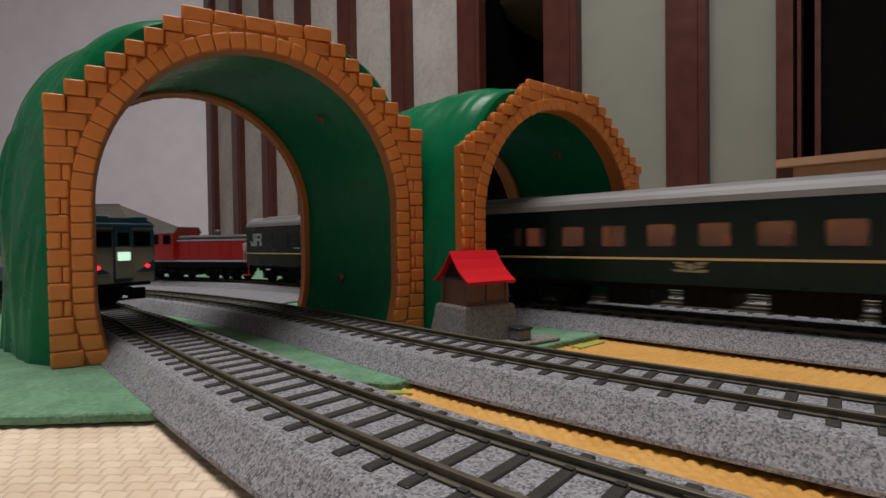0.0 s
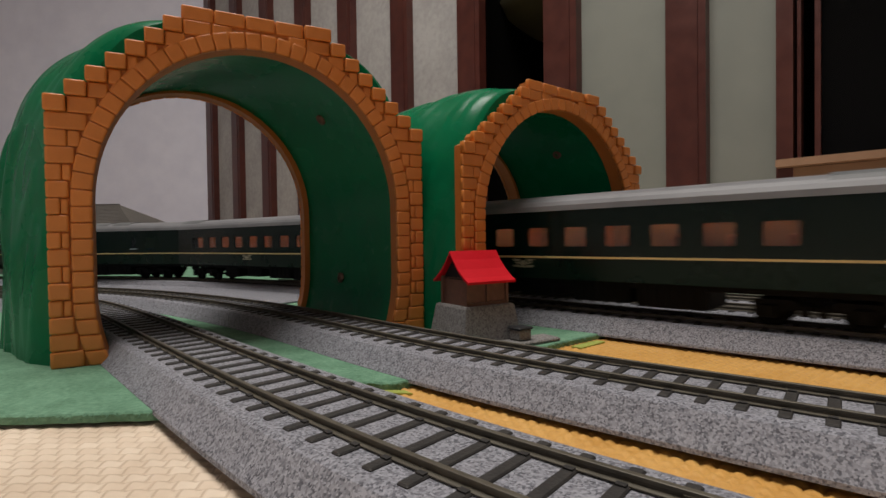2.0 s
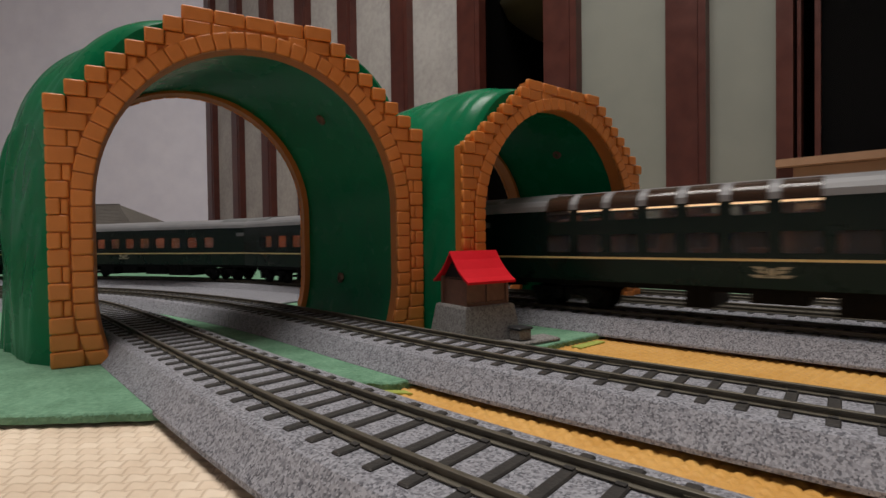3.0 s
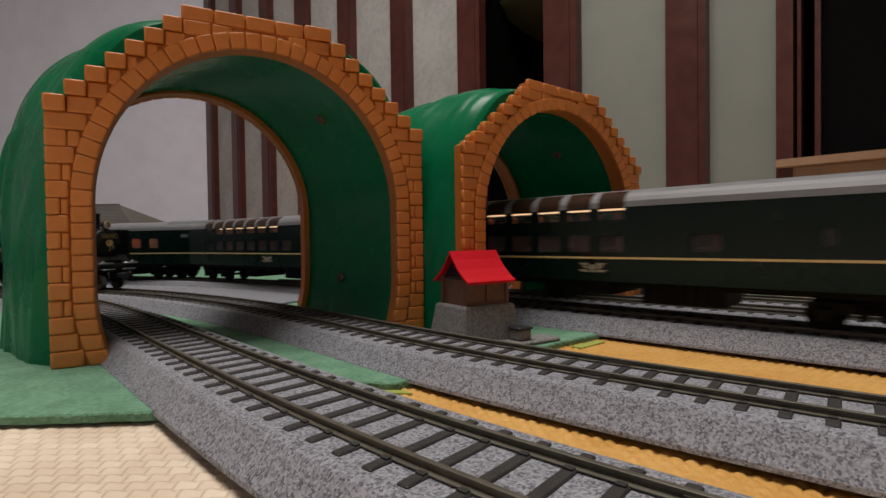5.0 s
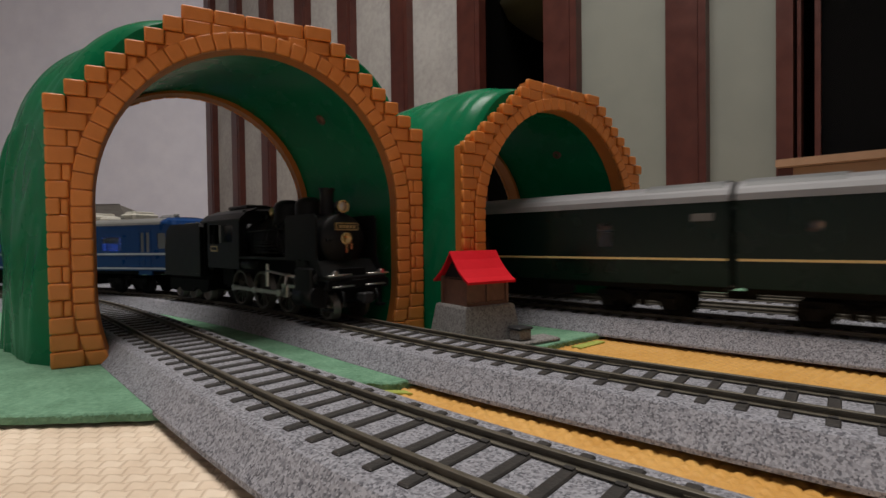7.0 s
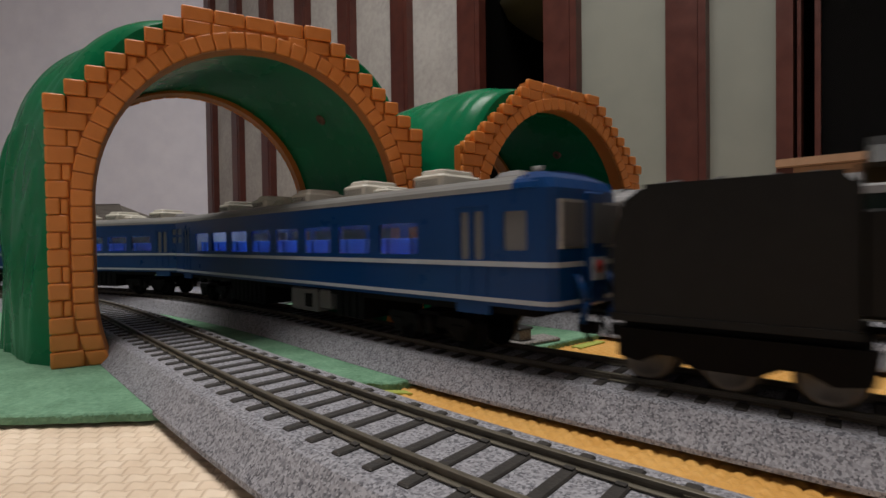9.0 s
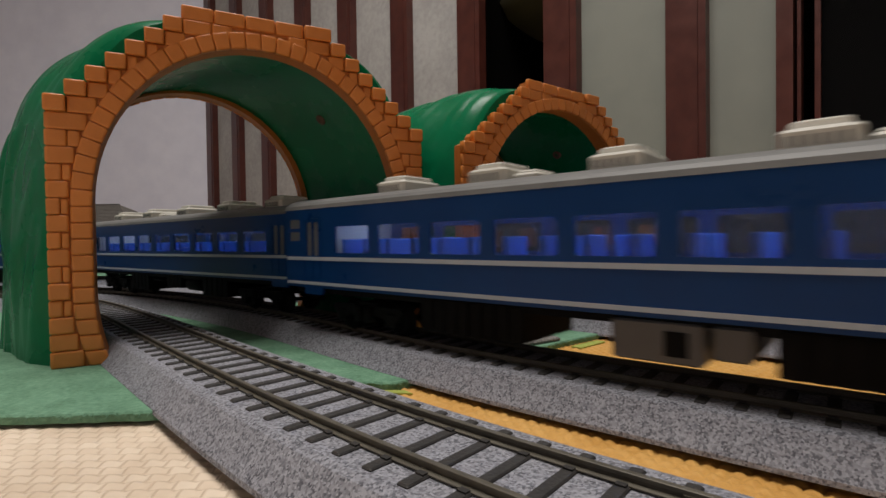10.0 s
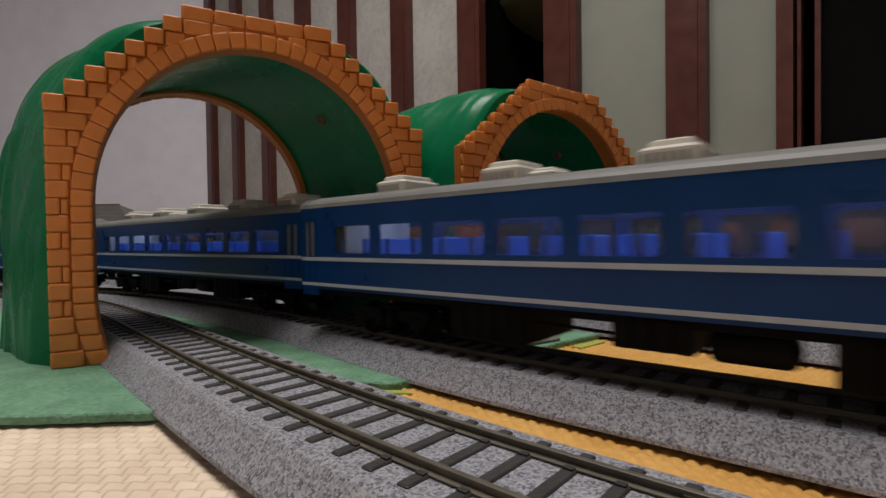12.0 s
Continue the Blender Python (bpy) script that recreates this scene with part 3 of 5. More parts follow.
def build_front(tunnel, fm, rear=False):
    """The brick portal. fm carries across, depth and up into the world."""
    top = STEP_TOP + STEPS * STEP_H

    def put(b):
        b.v = [tuple(fm(*p)) for p in b.v]
        return b

    # backing plate between the arch and the stepped outline
    inner = opening(0.4)
    outline = [(-HALF_OUT + 0.8, 0)]
    for k in range(STEPS + 1):
        w = HALF_OUT - STEP_W * k - 0.8
        outline += [(-w, STEP_TOP + STEP_H * (k - 1) - 0.6 if k else 0.1), (-w, STEP_TOP + STEP_H * k - 0.6)]
    outer = along(outline + [(-x, z) for x, z in reversed(outline)], 2.0)
    inn = along(inner, 2.0)
    n = 150
    res = lambda p: np.c_[np.interp(np.linspace(0, 1, n), np.linspace(0, 1, len(p)), p[:, 0]), np.interp(np.linspace(0, 1, n), np.linspace(0, 1, len(p)), p[:, 1])]
    o, i = res(outer), res(inn)
    b = Build()
    b.rings([[(o[k][0], 0, o[k][1]), (o[k][0], 5.5, o[k][1]), (i[k][0], 8.0, i[k][1]), (i[k][0], 0, i[k][1])] for k in range(n)], True)
    part("backing", put(b), M["mortar"], tunnel, "orange mortar-coloured plastic behind the bricks")
    depth = -1.3
    # ring of voussoirs
    low, high = np.array(opening(0.0)), np.array(opening(RING))
    run = np.r_[0, np.cumsum(np.linalg.norm(np.diff(low, axis=0), axis=1))]
    cnt = int(round(run[-1] / 5.6)) + 1
    at = np.linspace(0, run[-1], cnt)
    a = np.c_[np.interp(at, run, low[:, 0]), np.interp(at, run, low[:, 1])]
    c = np.c_[np.interp(at, run, high[:, 0]), np.interp(at, run, high[:, 1])]
    for k in range(cnt - 1):
        b = Build()
        cushion(b, [a[k], a[k + 1], c[k + 1], c[k]], 0.5, depth - 0.3, 0.85)
        part("brick", put(b), M["brick"], tunnel)
    if rear:
        return
    # stepped courses on both sides and over the crown
    rows = int(round(STEP_TOP / COURSE))
    bands = [(STEP_TOP * r / rows, STEP_TOP * (r + 1) / rows) for r in range(rows)] + [(STEP_TOP + STEP_H * k, STEP_TOP + STEP_H * (k + 1)) for k in range(STEPS)]
    for r, (z0, z1) in enumerate(bands):
        zm = (z0 + z1) / 2
        w = half_width(zm)
        if zm < SPRING:
            k = max(0.0, 1 - zm / 26.0)
            inn = HALF_OPEN - 4.5 * k * k + RING + 0.3
        else:
            h = (zm + 1.2 - SPRING) / (RISE + RING + 0.3)
            inn = (HALF_OPEN + RING + 0.3) * math.sqrt(1 - h * h) if h < 1 else 0.0
        for side in (-1, 1):
            if inn == 0.0 and side == 1:
                continue
            lo, hi = (inn, w) if inn else (-w, w)
            span = hi - lo
            if span < 2.0:
                continue
            m = max(1, int(round(span / 11.0)))
            cut = [lo + span * q / m for q in range(m + 1)]
            if inn and span > 8.0:
                first = 6.6 if r % 2 or z1 > STEP_TOP - 0.1 else 10.2
                cut, x = [hi], hi - first
                while x > lo + 3.2:
                    cut.append(x)
                    x -= 10.2
                cut.append(lo)
                cut = cut[::-1]
            elif inn:
                cut = [lo, lo + span * 0.36, hi] if r % 2 and span > 5.0 else [lo, hi]
            for x0, x1 in zip(cut, cut[1:]):
                proud = depth - (1.3 if z1 > STEP_TOP - 0.1 and abs(x1 - w) < 0.1 else 0.0)
                q = [(x0, z0), (x1, z0), (x1, z1), (x0, z1)]
                if side == -1 and inn:
                    q = [(-x, z) for x, z in q][::-1]
                b = Build()
                cushion(b, q, 0.5, proud + random.uniform(-0.12, 0.12), 0.85)
                part("brick", put(b), M["brick"], tunnel)


def build_tunnel(label, left, right, shift, up, grow, wide):
    """left, right: the outer feet of the front; shift: from the front's middle to the rear's; up: height factor."""
    tunnel = thing("toy_tunnel", label, "toy tunnel", "toy tunnels")
    l, r = np.array(left), np.array(right)
    mid = (l + r) / 2
    d = (r - l) / np.linalg.norm(r - l)
    k = np.linalg.norm(r - l) / (2 * HALF_OUT)
    n = np.array([-d[1], d[0]])
    sh = np.array(shift)

    def fm(x, y, z):
        p = mid + d * x * k + n * y
        return p[0], p[1], z * up

    def fr(x, y, z):
        p = mid + sh + d * x * k - n * y
        return p[0], p[1], z * up

    build_front(tunnel, fm)
    build_front(tunnel, fr, True)
    # shell: outer rocky skin and smooth vault inside
    steps = 60
    outer, inner = [], []
    arch_in = along(opening(1.5), 2.6)
    m = len(arch_in)
    for s in range(steps + 1):
        t = s / steps
        base = mid + n * 3.0 * (1 - 2 * t) + sh * t
        swell = math.sin(math.pi * t) ** 0.5
        ro, ri = [], []
        for j in range(m):
            u = j / (m - 1)
            a = math.pi * (1 - u)
            sx = math.cos(a)
            sz = math.sin(a)
            half = 67.0 + wide * swell
            x = half * math.copysign(abs(sx) ** 0.50, sx)
            z = (STEP_TOP + STEPS * STEP_H - 4.0 + grow * swell) * (abs(sz) ** 0.60)
            fold = 2.2 * swell * noise.noise(Vector((x * 0.03 + 7, t * 2.4, z * 0.010 + k * 9)))
            crease = 2.6 * swell * (abs(noise.noise(Vector((t * 8.0 + x * 0.01 + z * 0.012, z * 0.016, 3.0)))) * 2 - 0.4) * (1 if z < 85 else 0.3)
            q = 1 + (fold + crease) / 80.0
            p = base + d * x * q * k
            ro.append((p[0], p[1], max(0.0, z * q) * up))
            xi, zi = arch_in[j]
            p = base + d * (xi + (3.0 * math.sin(math.pi * t)) * np.sign(xi) * min(1, abs(xi) / 30)) * k
            ri.append((p[0], p[1], zi * up + (2.0 * math.sin(math.pi * t) if zi > 40 else 0)))
        outer.append(ro)
        inner.append(ri)
    b = Build()
    b.rings(outer, False, False, True)
    b.rings(inner, False, False, True)
    # close the wall thickness at both mouths and at the feet
    for e in (0, steps):
        b.rings([outer[e], inner[e]], False, False)
    for j in (0, m - 1):
        b.rings([[o[j] for o in outer], [i[j] for i in inner]], False, False)
    part("shell", b, M["green"], tunnel, "glossy dark green moulded plastic hill with folds")
    # screw bosses inside
    for t, u in ((0.45, 0.66), (0.62, 0.93), (0.75, 0.42)):
        j = int(u * (m - 1))
        p = Vector(inner[int(t * steps)][j])
        c = Vector((mid[0] + sh[0] * t, mid[1] + sh[1] * t, p.z if p.z < 50 else 60))
        v = (c - p).normalized()
        part("screw_boss", Build().lathe(p - v * 1.5, v, [(0, 3.0), (2.6, 2.6), (2.6, 1.3), (1.0, 1.2)], 14), M["hut_wood"], tunnel)
    return tunnel


build_tunnel("green plastic toy tunnel, orange brick portal, over two tracks", (-135, 169.5), (-9.5, 234), (-62, 64), 1.0, 3.0, 15.0)
build_tunnel("green plastic toy tunnel, orange brick portal, over the outer track", (8.5, 222), (122, 310), (-62, 50), 0.92, 3.0, 9.0)


# ---- signal hut ----
def build_hut():
    hut = thing("signal_hut", "little brown hut with a red roof on a grey stone base", "hut")
    hut.matrix_basis = pose(13.5 * MM, 211 * MM, 0, 0, 0, 33)
    # local x runs along the ridge, y across it
    b = Build()
    b.rings([[(-13 - k, -11 - k, z), (12 + k, -11 - k, z), (12 + k, 11 + k, z), (-13 - k, 11 + k, z)] for z, k in ((0, 2.2), (14.8, 0), (15.6, -0.4))])
    part("base", b, M["stone"], hut, "speckled grey stone base")
    w = Build().box(-10.5, 9.5, -8.6, 8.6, 15.6, 27)
    part("wall", w, M["hut_wood"], hut)
    for x in (-10.6, -0.5, 9.6):
        for y in (-8.7, 8.7):
            part("corner_post", Build().box(x - 0.7, x + 0.7, y - 0.7, y + 0.7, 15.6, 27.3), M["hut_wood"], hut)
    for y in (-9.0, 9.0):
        part("rail_board", Build().box(-11, 10, y - 0.4, y + 0.4, 15.6, 16.8), M["hut_wood"], hut)
    roof = Build()
    prof = [(-12.8, 25.6), (-10, 27.2), (-6, 30.4), (-2.6, 34.2), (0, 37.8), (2.6, 34.2), (6, 30.4), (10, 27.2), (12.8, 25.6)]
    ring = prof + [(y, z - 1.0) for y, z in reversed(prof)]
    roof.prism(ring, -13, 11.5, "x")
    part("roof", roof, M["roof_red"], hut, "bright red curved gable roof")
    for x in (-10.2, 9.2):
        part("gable", Build().prism([(-8.6, 26), (-5.4, 29.6), (-2, 33.4), (0, 36), (2, 33.4), (5.4, 29.6), (8.6, 26)], x - 0.3, x + 0.3, "x"), M["blackish"], hut)
    plat = tagged(part("slab", Build().box(-6, 26, -24, -13.4, 0, 1.6, 0.5), M["stone"], hut), "flat grey slab in front of the hut")
    b = Build().box(6, 12.5, -21, -14.5, 1.6, 6.0, 0.5)
    part("box", b, M["stone"], hut)
    part("box_lid", Build().box(5.4, 13.1, -21.6, -13.9, 6.0, 7.0, 0.4), M["blackish"], hut)


build_hut()


# ---- model shed far behind the tracks ----
def build_shed():
    shed = thing("model_shed", "model railway shed with a grey-brown pitched roof", "model building")
    shed.matrix_basis = pose(-598 * MM, 800 * MM, 0, 0, 0, -4)
    part("wall", Build().box(-150, 122, -50, 50, 0, 66), M["shed_wall"], shed)
    for k in range(11):
        part("siding_board", Build().box(-150.5, 122.5, -51.2 - 0.1 * (k % 2), -49.8, 6 * k + 0.3, 6 * k + 5.6), M["shed_wall"], shed)
    for x in (-60, 20, 64):
        w = part("window_pane", Build().box(x, x + 30, -52.0, -51.4, 42, 60), M["glass_dark"], shed)
        f = Build()
        for q in (x - 1.5, x + 14, x + 29.5):
            f.box(q, q + 2, -53.0, -51.3, 40.5, 61.5)
        f.box(x - 1.5, x + 31.5, -53.0, -51.3, 40.0, 42.0).box(x - 1.5, x + 31.5, -53.0, -51.3, 60.0, 62.0).box(x, x + 30, -52.6, -51.5, 50.4, 51.6)
        part("window_frame", f, M["shed_trim"], w)
    for x in (-148, 121):
        part("corner_post", Build().box(x - 2, x + 2, -52.5, -49, 0, 66), M["shed_trim"], shed)
    roof = Build()
    roof.rings([[(-170, -64, 64), (152, -64, 64), (152, 64, 64), (-170, 64, 64)], [(-170, -64, 67), (152, -64, 67), (152, 64, 67), (-170, 64, 67)],
                [(-150, -1, 106), (82, -1, 106), (82, 1, 106), (-150, 1, 106)]])
    part("roof", roof, M["shed_roof"], shed)
    for k in range(16):
        t = (k + 0.5) / 16
        y, z, x0, x1 = -64 + 63 * t, 67 + 39 * t, -170 + 20 * t, 152 - 70 * t
        part("roof_batten", Build().box(x0, x1, y, y + 0.9, z + 0.1, z + 0.8), M["shed_roof"], shed)
    part("ridge_board", Build().box(-151, 83, -1.6, 1.6, 105.4, 107.4), M["shed_roof"], shed)


build_shed()


# ---- vehicles: x ahead, y to the left, z up from the rail head ----
def pierced(b, x0, x1, z0, z1, y0, y1, holes):
    """A wall from x0 to x1 and z0 to z1, y0 to y1 thick, with the holes (x0, x1, z0, z1) left out."""
    xs = sorted({x0, x1, *[h[0] for h in holes], *[h[1] for h in holes]})
    zs = sorted({z0, z1, *[h[2] for h in holes], *[h[3] for h in holes]})
    for za, zb in zip(zs, zs[1:]):
        start = None
        for xa, xb in zip(xs, xs[1:]):
            cx, cz = (xa + xb) / 2, (za + zb) / 2
            solid = not any(h[0] < cx < h[1] and h[2] < cz < h[3] for h in holes)
            if solid and start is None:
                start = xa
            if not solid and start is not None:
                b.box(start, xa, y0, y1, za, zb)
                start = None
        if start is not None:
            b.box(start, x1, y0, y1, za, zb)
    return b


def rounded(x0, x1, z0, z1, r, n=4):
    out = []
    for cx, cz, a in ((x1 - r, z0 + r, -90), (x1 - r, z1 - r, 0), (x0 + r, z1 - r, 90), (x0 + r, z0 + r, 180)):
        for k in range(n + 1):
            t = radians(a + 90 * k / n)
            out.append((cx + r * math.cos(t), cz + r * math.sin(t)))
    return out


def corner_fill(b, h, y0, y1, r):
    """Rounds the four corners of a hole."""
    x0, x1, z0, z1 = h
    for cx, cz, sx, sz in ((x0, z0, 1, 1), (x1, z0, -1, 1), (x1, z1, -1, -1), (x0, z1, 1, -1)):
        pts = [(cx, cz)]
        for k in range(5):
            t = math.pi / 2 * k / 4
            pts.append((cx + sx * r * (1 - math.sin(t)), cz + sz * r * (1 - math.cos(t))))
        b.prism(pts, y0, y1)


def roof_profile(hw, z0, z1, n=14):
    return [(hw * math.copysign(abs(math.cos(a)) ** 0.75, math.cos(a)), z0 + (z1 - z0) * math.sin(a) ** 0.85) for a in np.linspace(0, math.pi, n)]


def wheelset(parent, x, r, mat=None, z=0.0):
    b = Build()
    for s in (-1, 1):
        b.lathe((x, s * 6.2, r + z), (0, s, 0), [(0, r + 0.9), (0.9, r + 0.9), (1.0, r), (3.0, r - 0.15), (3.0, r - 1.2), (2.4, r - 1.6), (2.4, 0.1)], 20)
    b.tube((x, -6.5, r + z), (x, 6.5, r + z), 1.0, n=8)
    return part("wheelset", b, mat or M["frame"], parent)


def bogie(veh, x):
    b = Build()
    for s in (-1, 1):
        b.prism([(x - 19, 8.6), (x - 18, 10), (x - 6, 10), (x - 4, 8), (x + 4, 8), (x + 6, 10), (x + 18, 10), (x + 19, 8.6), (x + 16, 5), (x + 11, 5), (x + 8, 6.5), (x - 8, 6.5), (x - 11, 5), (x - 16, 5)], s * 11.5, s * 13.2)
        for k in (-13.5, 13.5):
            b.box(x + k - 2.4, x + k + 2.4, s * 13.2 - 0.4, s * 13.2 + 1.4, 3.4, 8.2, 0.4)
        for k in (-2.6, 2.6):
            b.tube((x + k, s * 14, 4.6), (x + k, s * 14, 10), 1.5, n=8)
    b.box(x - 5, x + 5, -12, 12, 7, 11)
    g = part("bogie", b, M["frame"], veh)
    for k in (-13.5, 13.5):
        wheelset(g, x + k, 5.3)
    return g


def coupler(veh, x, s):
    part("coupler", Build().box(min(x, x + s * 6), max(x, x + s * 6), -1.2, 1.2, 8.2, 11.2, 0.3), M["frame"], veh)


def boxes_below(veh, spans, z0=6.0, z1=14.5, mat=None, y=14.5):
    """Equipment boxes under the floor with ribbed sides."""
    for a, d, lo in spans:
        edge = []
        n = max(2, int((d - a) / 4.4))
        for k in range(n):
            x, w = a + (d - a) * k / n, (d - a) / n
            edge += [(x, y - 0.5), (x + w * 0.3, y - 0.5), (x + w * 0.3, y), (x + w, y)]
        ring = edge + [(x, -q) for x, q in reversed(edge)]
        part("equipment_box", Build().rings([[(x, q, lo) for x, q in ring], [(x, q, z1) for x, q in ring]]), mat or M["frame"], veh)


HW = 17.5


def coach_blue(cab, label):
    car = thing("passenger_coach", label, "train coach", "blue coaches")
    half = 131.0
    z0, z1 = 15.6, 46.2
    first, gap, wide, count = (-89.4, 24.0, 9.6, 8) if cab else (-100.5, 23.85, 9.6, 9)
    win = [(first + gap * i - wide, first + gap * i + wide, 29.1, 38.9) for i in range(count)]
    doors = [(-118.0, -108.0), (104.6, 115.4)] if cab else [(-130.0, -121.5), (104.4, 115.0)]
    small = [(121.2, 128.4, 30.4, 40.6)] if cab else [(119.0, 127.0, 38.8, 42.4), (119.0, 127.0, 33.8, 37.4)]
    if cab:
        small += [(-129.0, -121.5, 38.8, 42.4), (-129.0, -121.5, 33.8, 37.4)]
    door_holes = []
    for a, c in doors:
        door_holes += [(a + 1.3, a + 4.5, 27.9, 41.1), (c - 4.5, c - 1.3, 27.9, 41.1)]
    body = Build()
    for s in (-1, 1):
        y0, y1 = (HW - 1.0, HW) if s > 0 else (-HW, -HW + 1.0)
        pierced(body, -half, half, z0, z1, y0, y1, win + door_holes + small)
        for h in win:
            corner_fill(body, h, y0, y1, 1.1)
        for h in door_holes + small:
            corner_fill(body, h, y0, y1, 0.9)
    for s in (-1, 1):
        if s > 0 and cab:
            continue
        body.box(s * half - 0.6, s * half + 0.6, -HW, HW, z0, z1)
    body.box(-half, half, -HW + 1, HW - 1, z0, z0 + 1.2)
    if cab:
        # rounded driving end
        prof = [(half, HW), (half + 3.2, HW - 0.5), (half + 5.0, HW - 2.6), (half + 5.8, 5.2), (half + 5.8, -5.2), (half + 5.0, -HW + 2.6), (half + 3.2, -HW + 0.5), (half, -HW)]
        body.rings([[(x, y, z) for x, y in prof] for z in (z0, 46.0)] + [[(x - 1.4, y * 0.97, 48.6) for x, y in prof]] + [[(x - 5.0, y * 0.80, 50.6) for x, y in prof]])
    part("body", body, M["blue"], car, "glossy dark blue coach body")
    rp = roof_profile(HW + 0.15, z1, 51.2)
    rx = half - 7 if cab else half + 0.5
    part("roof", Build().prism([*rp], -half - 0.5, rx, "x"), M["roof_grey"], car, "plain grey roof")
    if cab:
        part("front_roof", Build().prism([(y, z + 0.05) for y, z in rp], rx + 0.02, half + 0.5, "x"), M["blue"], car)
    for z, h in ((16.7, 1.15), (26.2, 1.35)):
        for s in (-1, 1):
            y = s * (HW + 0.12)
            part("stripe", Build().box(-half + 0.4, half - 0.1, y - 0.14, y + 0.14, z, z + h), M["ivory"], car)
        if cab:
            pr = [(half, HW + 0.15), (half + 3.3, HW - 0.35), (half + 5.15, HW - 2.5), (half + 5.95, 5.3), (half + 5.95, -5.3), (half + 5.15, -HW + 2.5), (half + 3.3, -HW + 0.35), (half, -HW - 0.15)]
            part("stripe", Build().rings([[(x, y, q) for x, y in pr] for q in (z, z + h)]), M["ivory"], car)
    for s in (-1, 1):
        y = s * (HW - 0.55)
        for h in win:
            part("pane", Build().box(h[0], h[1], y - 0.15, y + 0.15, h[2], h[3]), M["glass"], car)
        for i, h in enumerate(door_holes + small):
            part("frosted_pane", Build().box(h[0], h[1], y - 0.15, y + 0.15, h[2], h[3]), M["glass_frost"], car)
        for a, c in doors:
            d = Build()
            for x in (a, (a + c) / 2, c):
                d.box(x - 0.22, x + 0.22, s * HW - 0.2, s * HW + 0.22, z0 + 1.5, 42.5)
            d.box(a, c, s * HW - 0.2, s * HW + 0.2, 42.5, 42.9)
            part("door_edge", d, M["blue"], car)
    # inside: floor, seats, far partition, lamp strip
    part("inner_floor", Build().box(-half + 2, half - 2, -HW + 1.2, HW - 1.2, 22.5, 23.4), M["wall_in"], car)
    for s in (-1, 1):
        for i in range(17):
            x = -108 + 11.95 * i
            b = Build().box(x, x + 4.8, s * 5.0, s * 14.5, 23.4, 27.6, 0.5).box(x - 1.6, x, s * 5.0, s * 14.5, 23.4, 34.2, 0.4)
            part("seat", b, M["seat"], car)
    for x in (-105, 94 if cab else 102):
        part("partition", Build().box(x - 0.4, x + 0.4, -HW + 1.2, HW - 1.2, 23.4, 46), M["wall_in"], car)
    part("lamp_strip", Build().box(-103, 92, -1.6, 1.6, 44.4, 45.4), M["lamp_cool"], car, "glowing cool-white lamp strip")
    part("inner_ceiling", Build().box(-half + 2, half - 2, -HW + 1.2, HW - 1.2, 45.7, 46.2), M["wall_in"], car)
    # roof units
    for i, x in enumerate((84.4, 44.2, 3.8, -35.5, -77.0) if cab else (94.0, 49.5, 3.5, -43.0, -89.0)):
        b = Build()
        rows = ((6.5, 9.6, 49.4), (6.9, 9.9, 50.2), (6.9, 9.9, 53.8), (6.4, 9.4, 54.4), (5.2, 8.2, 54.7), (5.0, 7.9, 55.9), (4.5, 7.2, 56.3))
        b.rings([[(x - a + 1.1, -c, z), (x + a - 1.1, -c, z), (x + a, -c + 1.1, z), (x + a, c - 1.1, z), (x + a - 1.1, c, z), (x - a + 1.1, c, z), (x - a, c - 1.1, z), (x - a, -c + 1.1, z)] for a, c, z in rows])
        u = part("roof_cooler", b, M["unit"], car, "cream box-shaped roof cooler with a raised lid")
        for k in range(6):
            for s in (-1, 1):
                part("grille_bar", Build().box(x - 5.6 + 1.9 * k, x - 4.8 + 1.9 * k, s * 9.9 - 0.25, s * 9.9 + 0.25, 50.9, 53.0), M["roof_grey"], u)
        if i in (1, 3):
            part("roof_vent", Build().box(x + 7.6, x + 16.0, -6.6, 6.6, 49.8, 52.6, 0.7).box(x + 8.6, x + 15.0, -5.4, 5.4, 52.4, 53.4, 0.5), M["unit"], car)
    x = 113.5 if cab else 110.5
    part("roof_dome", Build().rings([[(x - a, -c, z), (x + a, -c, z), (x + a, c, z), (x - a, c, z)] for a, c, z in ((5.0, 5.4, 49.5), (4.6, 5.0, 51.6), (3.4, 3.8, 53.0), (1.6, 2.0, 53.5))]), M["silver"], car, "grey rounded roof dome")
    if cab:
        part("roof_pipe", Build().tube((122.5, -3, 50.0), (122.5, -3, 53.6), 1.5, 1.7, n=10), M["dd_grey"], car)
    else:
        for x in (-128.0, 128.5):
            part("end_rib", Build().prism([(y, z + 0.3) for y, z in roof_profile(HW + 0.15, 46.2, 51.2)], x - 0.5, x + 0.5, "x"), M["roof_grey"], car)
    if cab:
        for y in (-9.6, 9.6):
            f = Build().prism([(half + 5.5, 31.5), (half + 5.4, 42.5), (half + 6.3, 42.5), (half + 6.3, 31.5)], y - 5.6, y + 5.6)
            w = part("front_window", f, M["glass_frost"], car, "front window in a silver frame")
            fr = Build()
            for a, c in ((y - 6.1, y - 5.4), (y + 5.4, y + 6.1)):
                fr.box(half + 5.6, half + 6.5, a, c, 31, 43)
            fr.box(half + 5.6, half + 6.5, y - 6, y + 6, 42.4, 43.1).box(half + 5.6, half + 6.5, y - 6, y + 6, 30.8, 31.5)
            part("window_frame", fr, M["steel"], w)
        g = part("gangway_door", Build().box(half + 5.6, half + 7.6, -4.0, 4.0, 16, 45.5, 0.6), M["blue"], car)
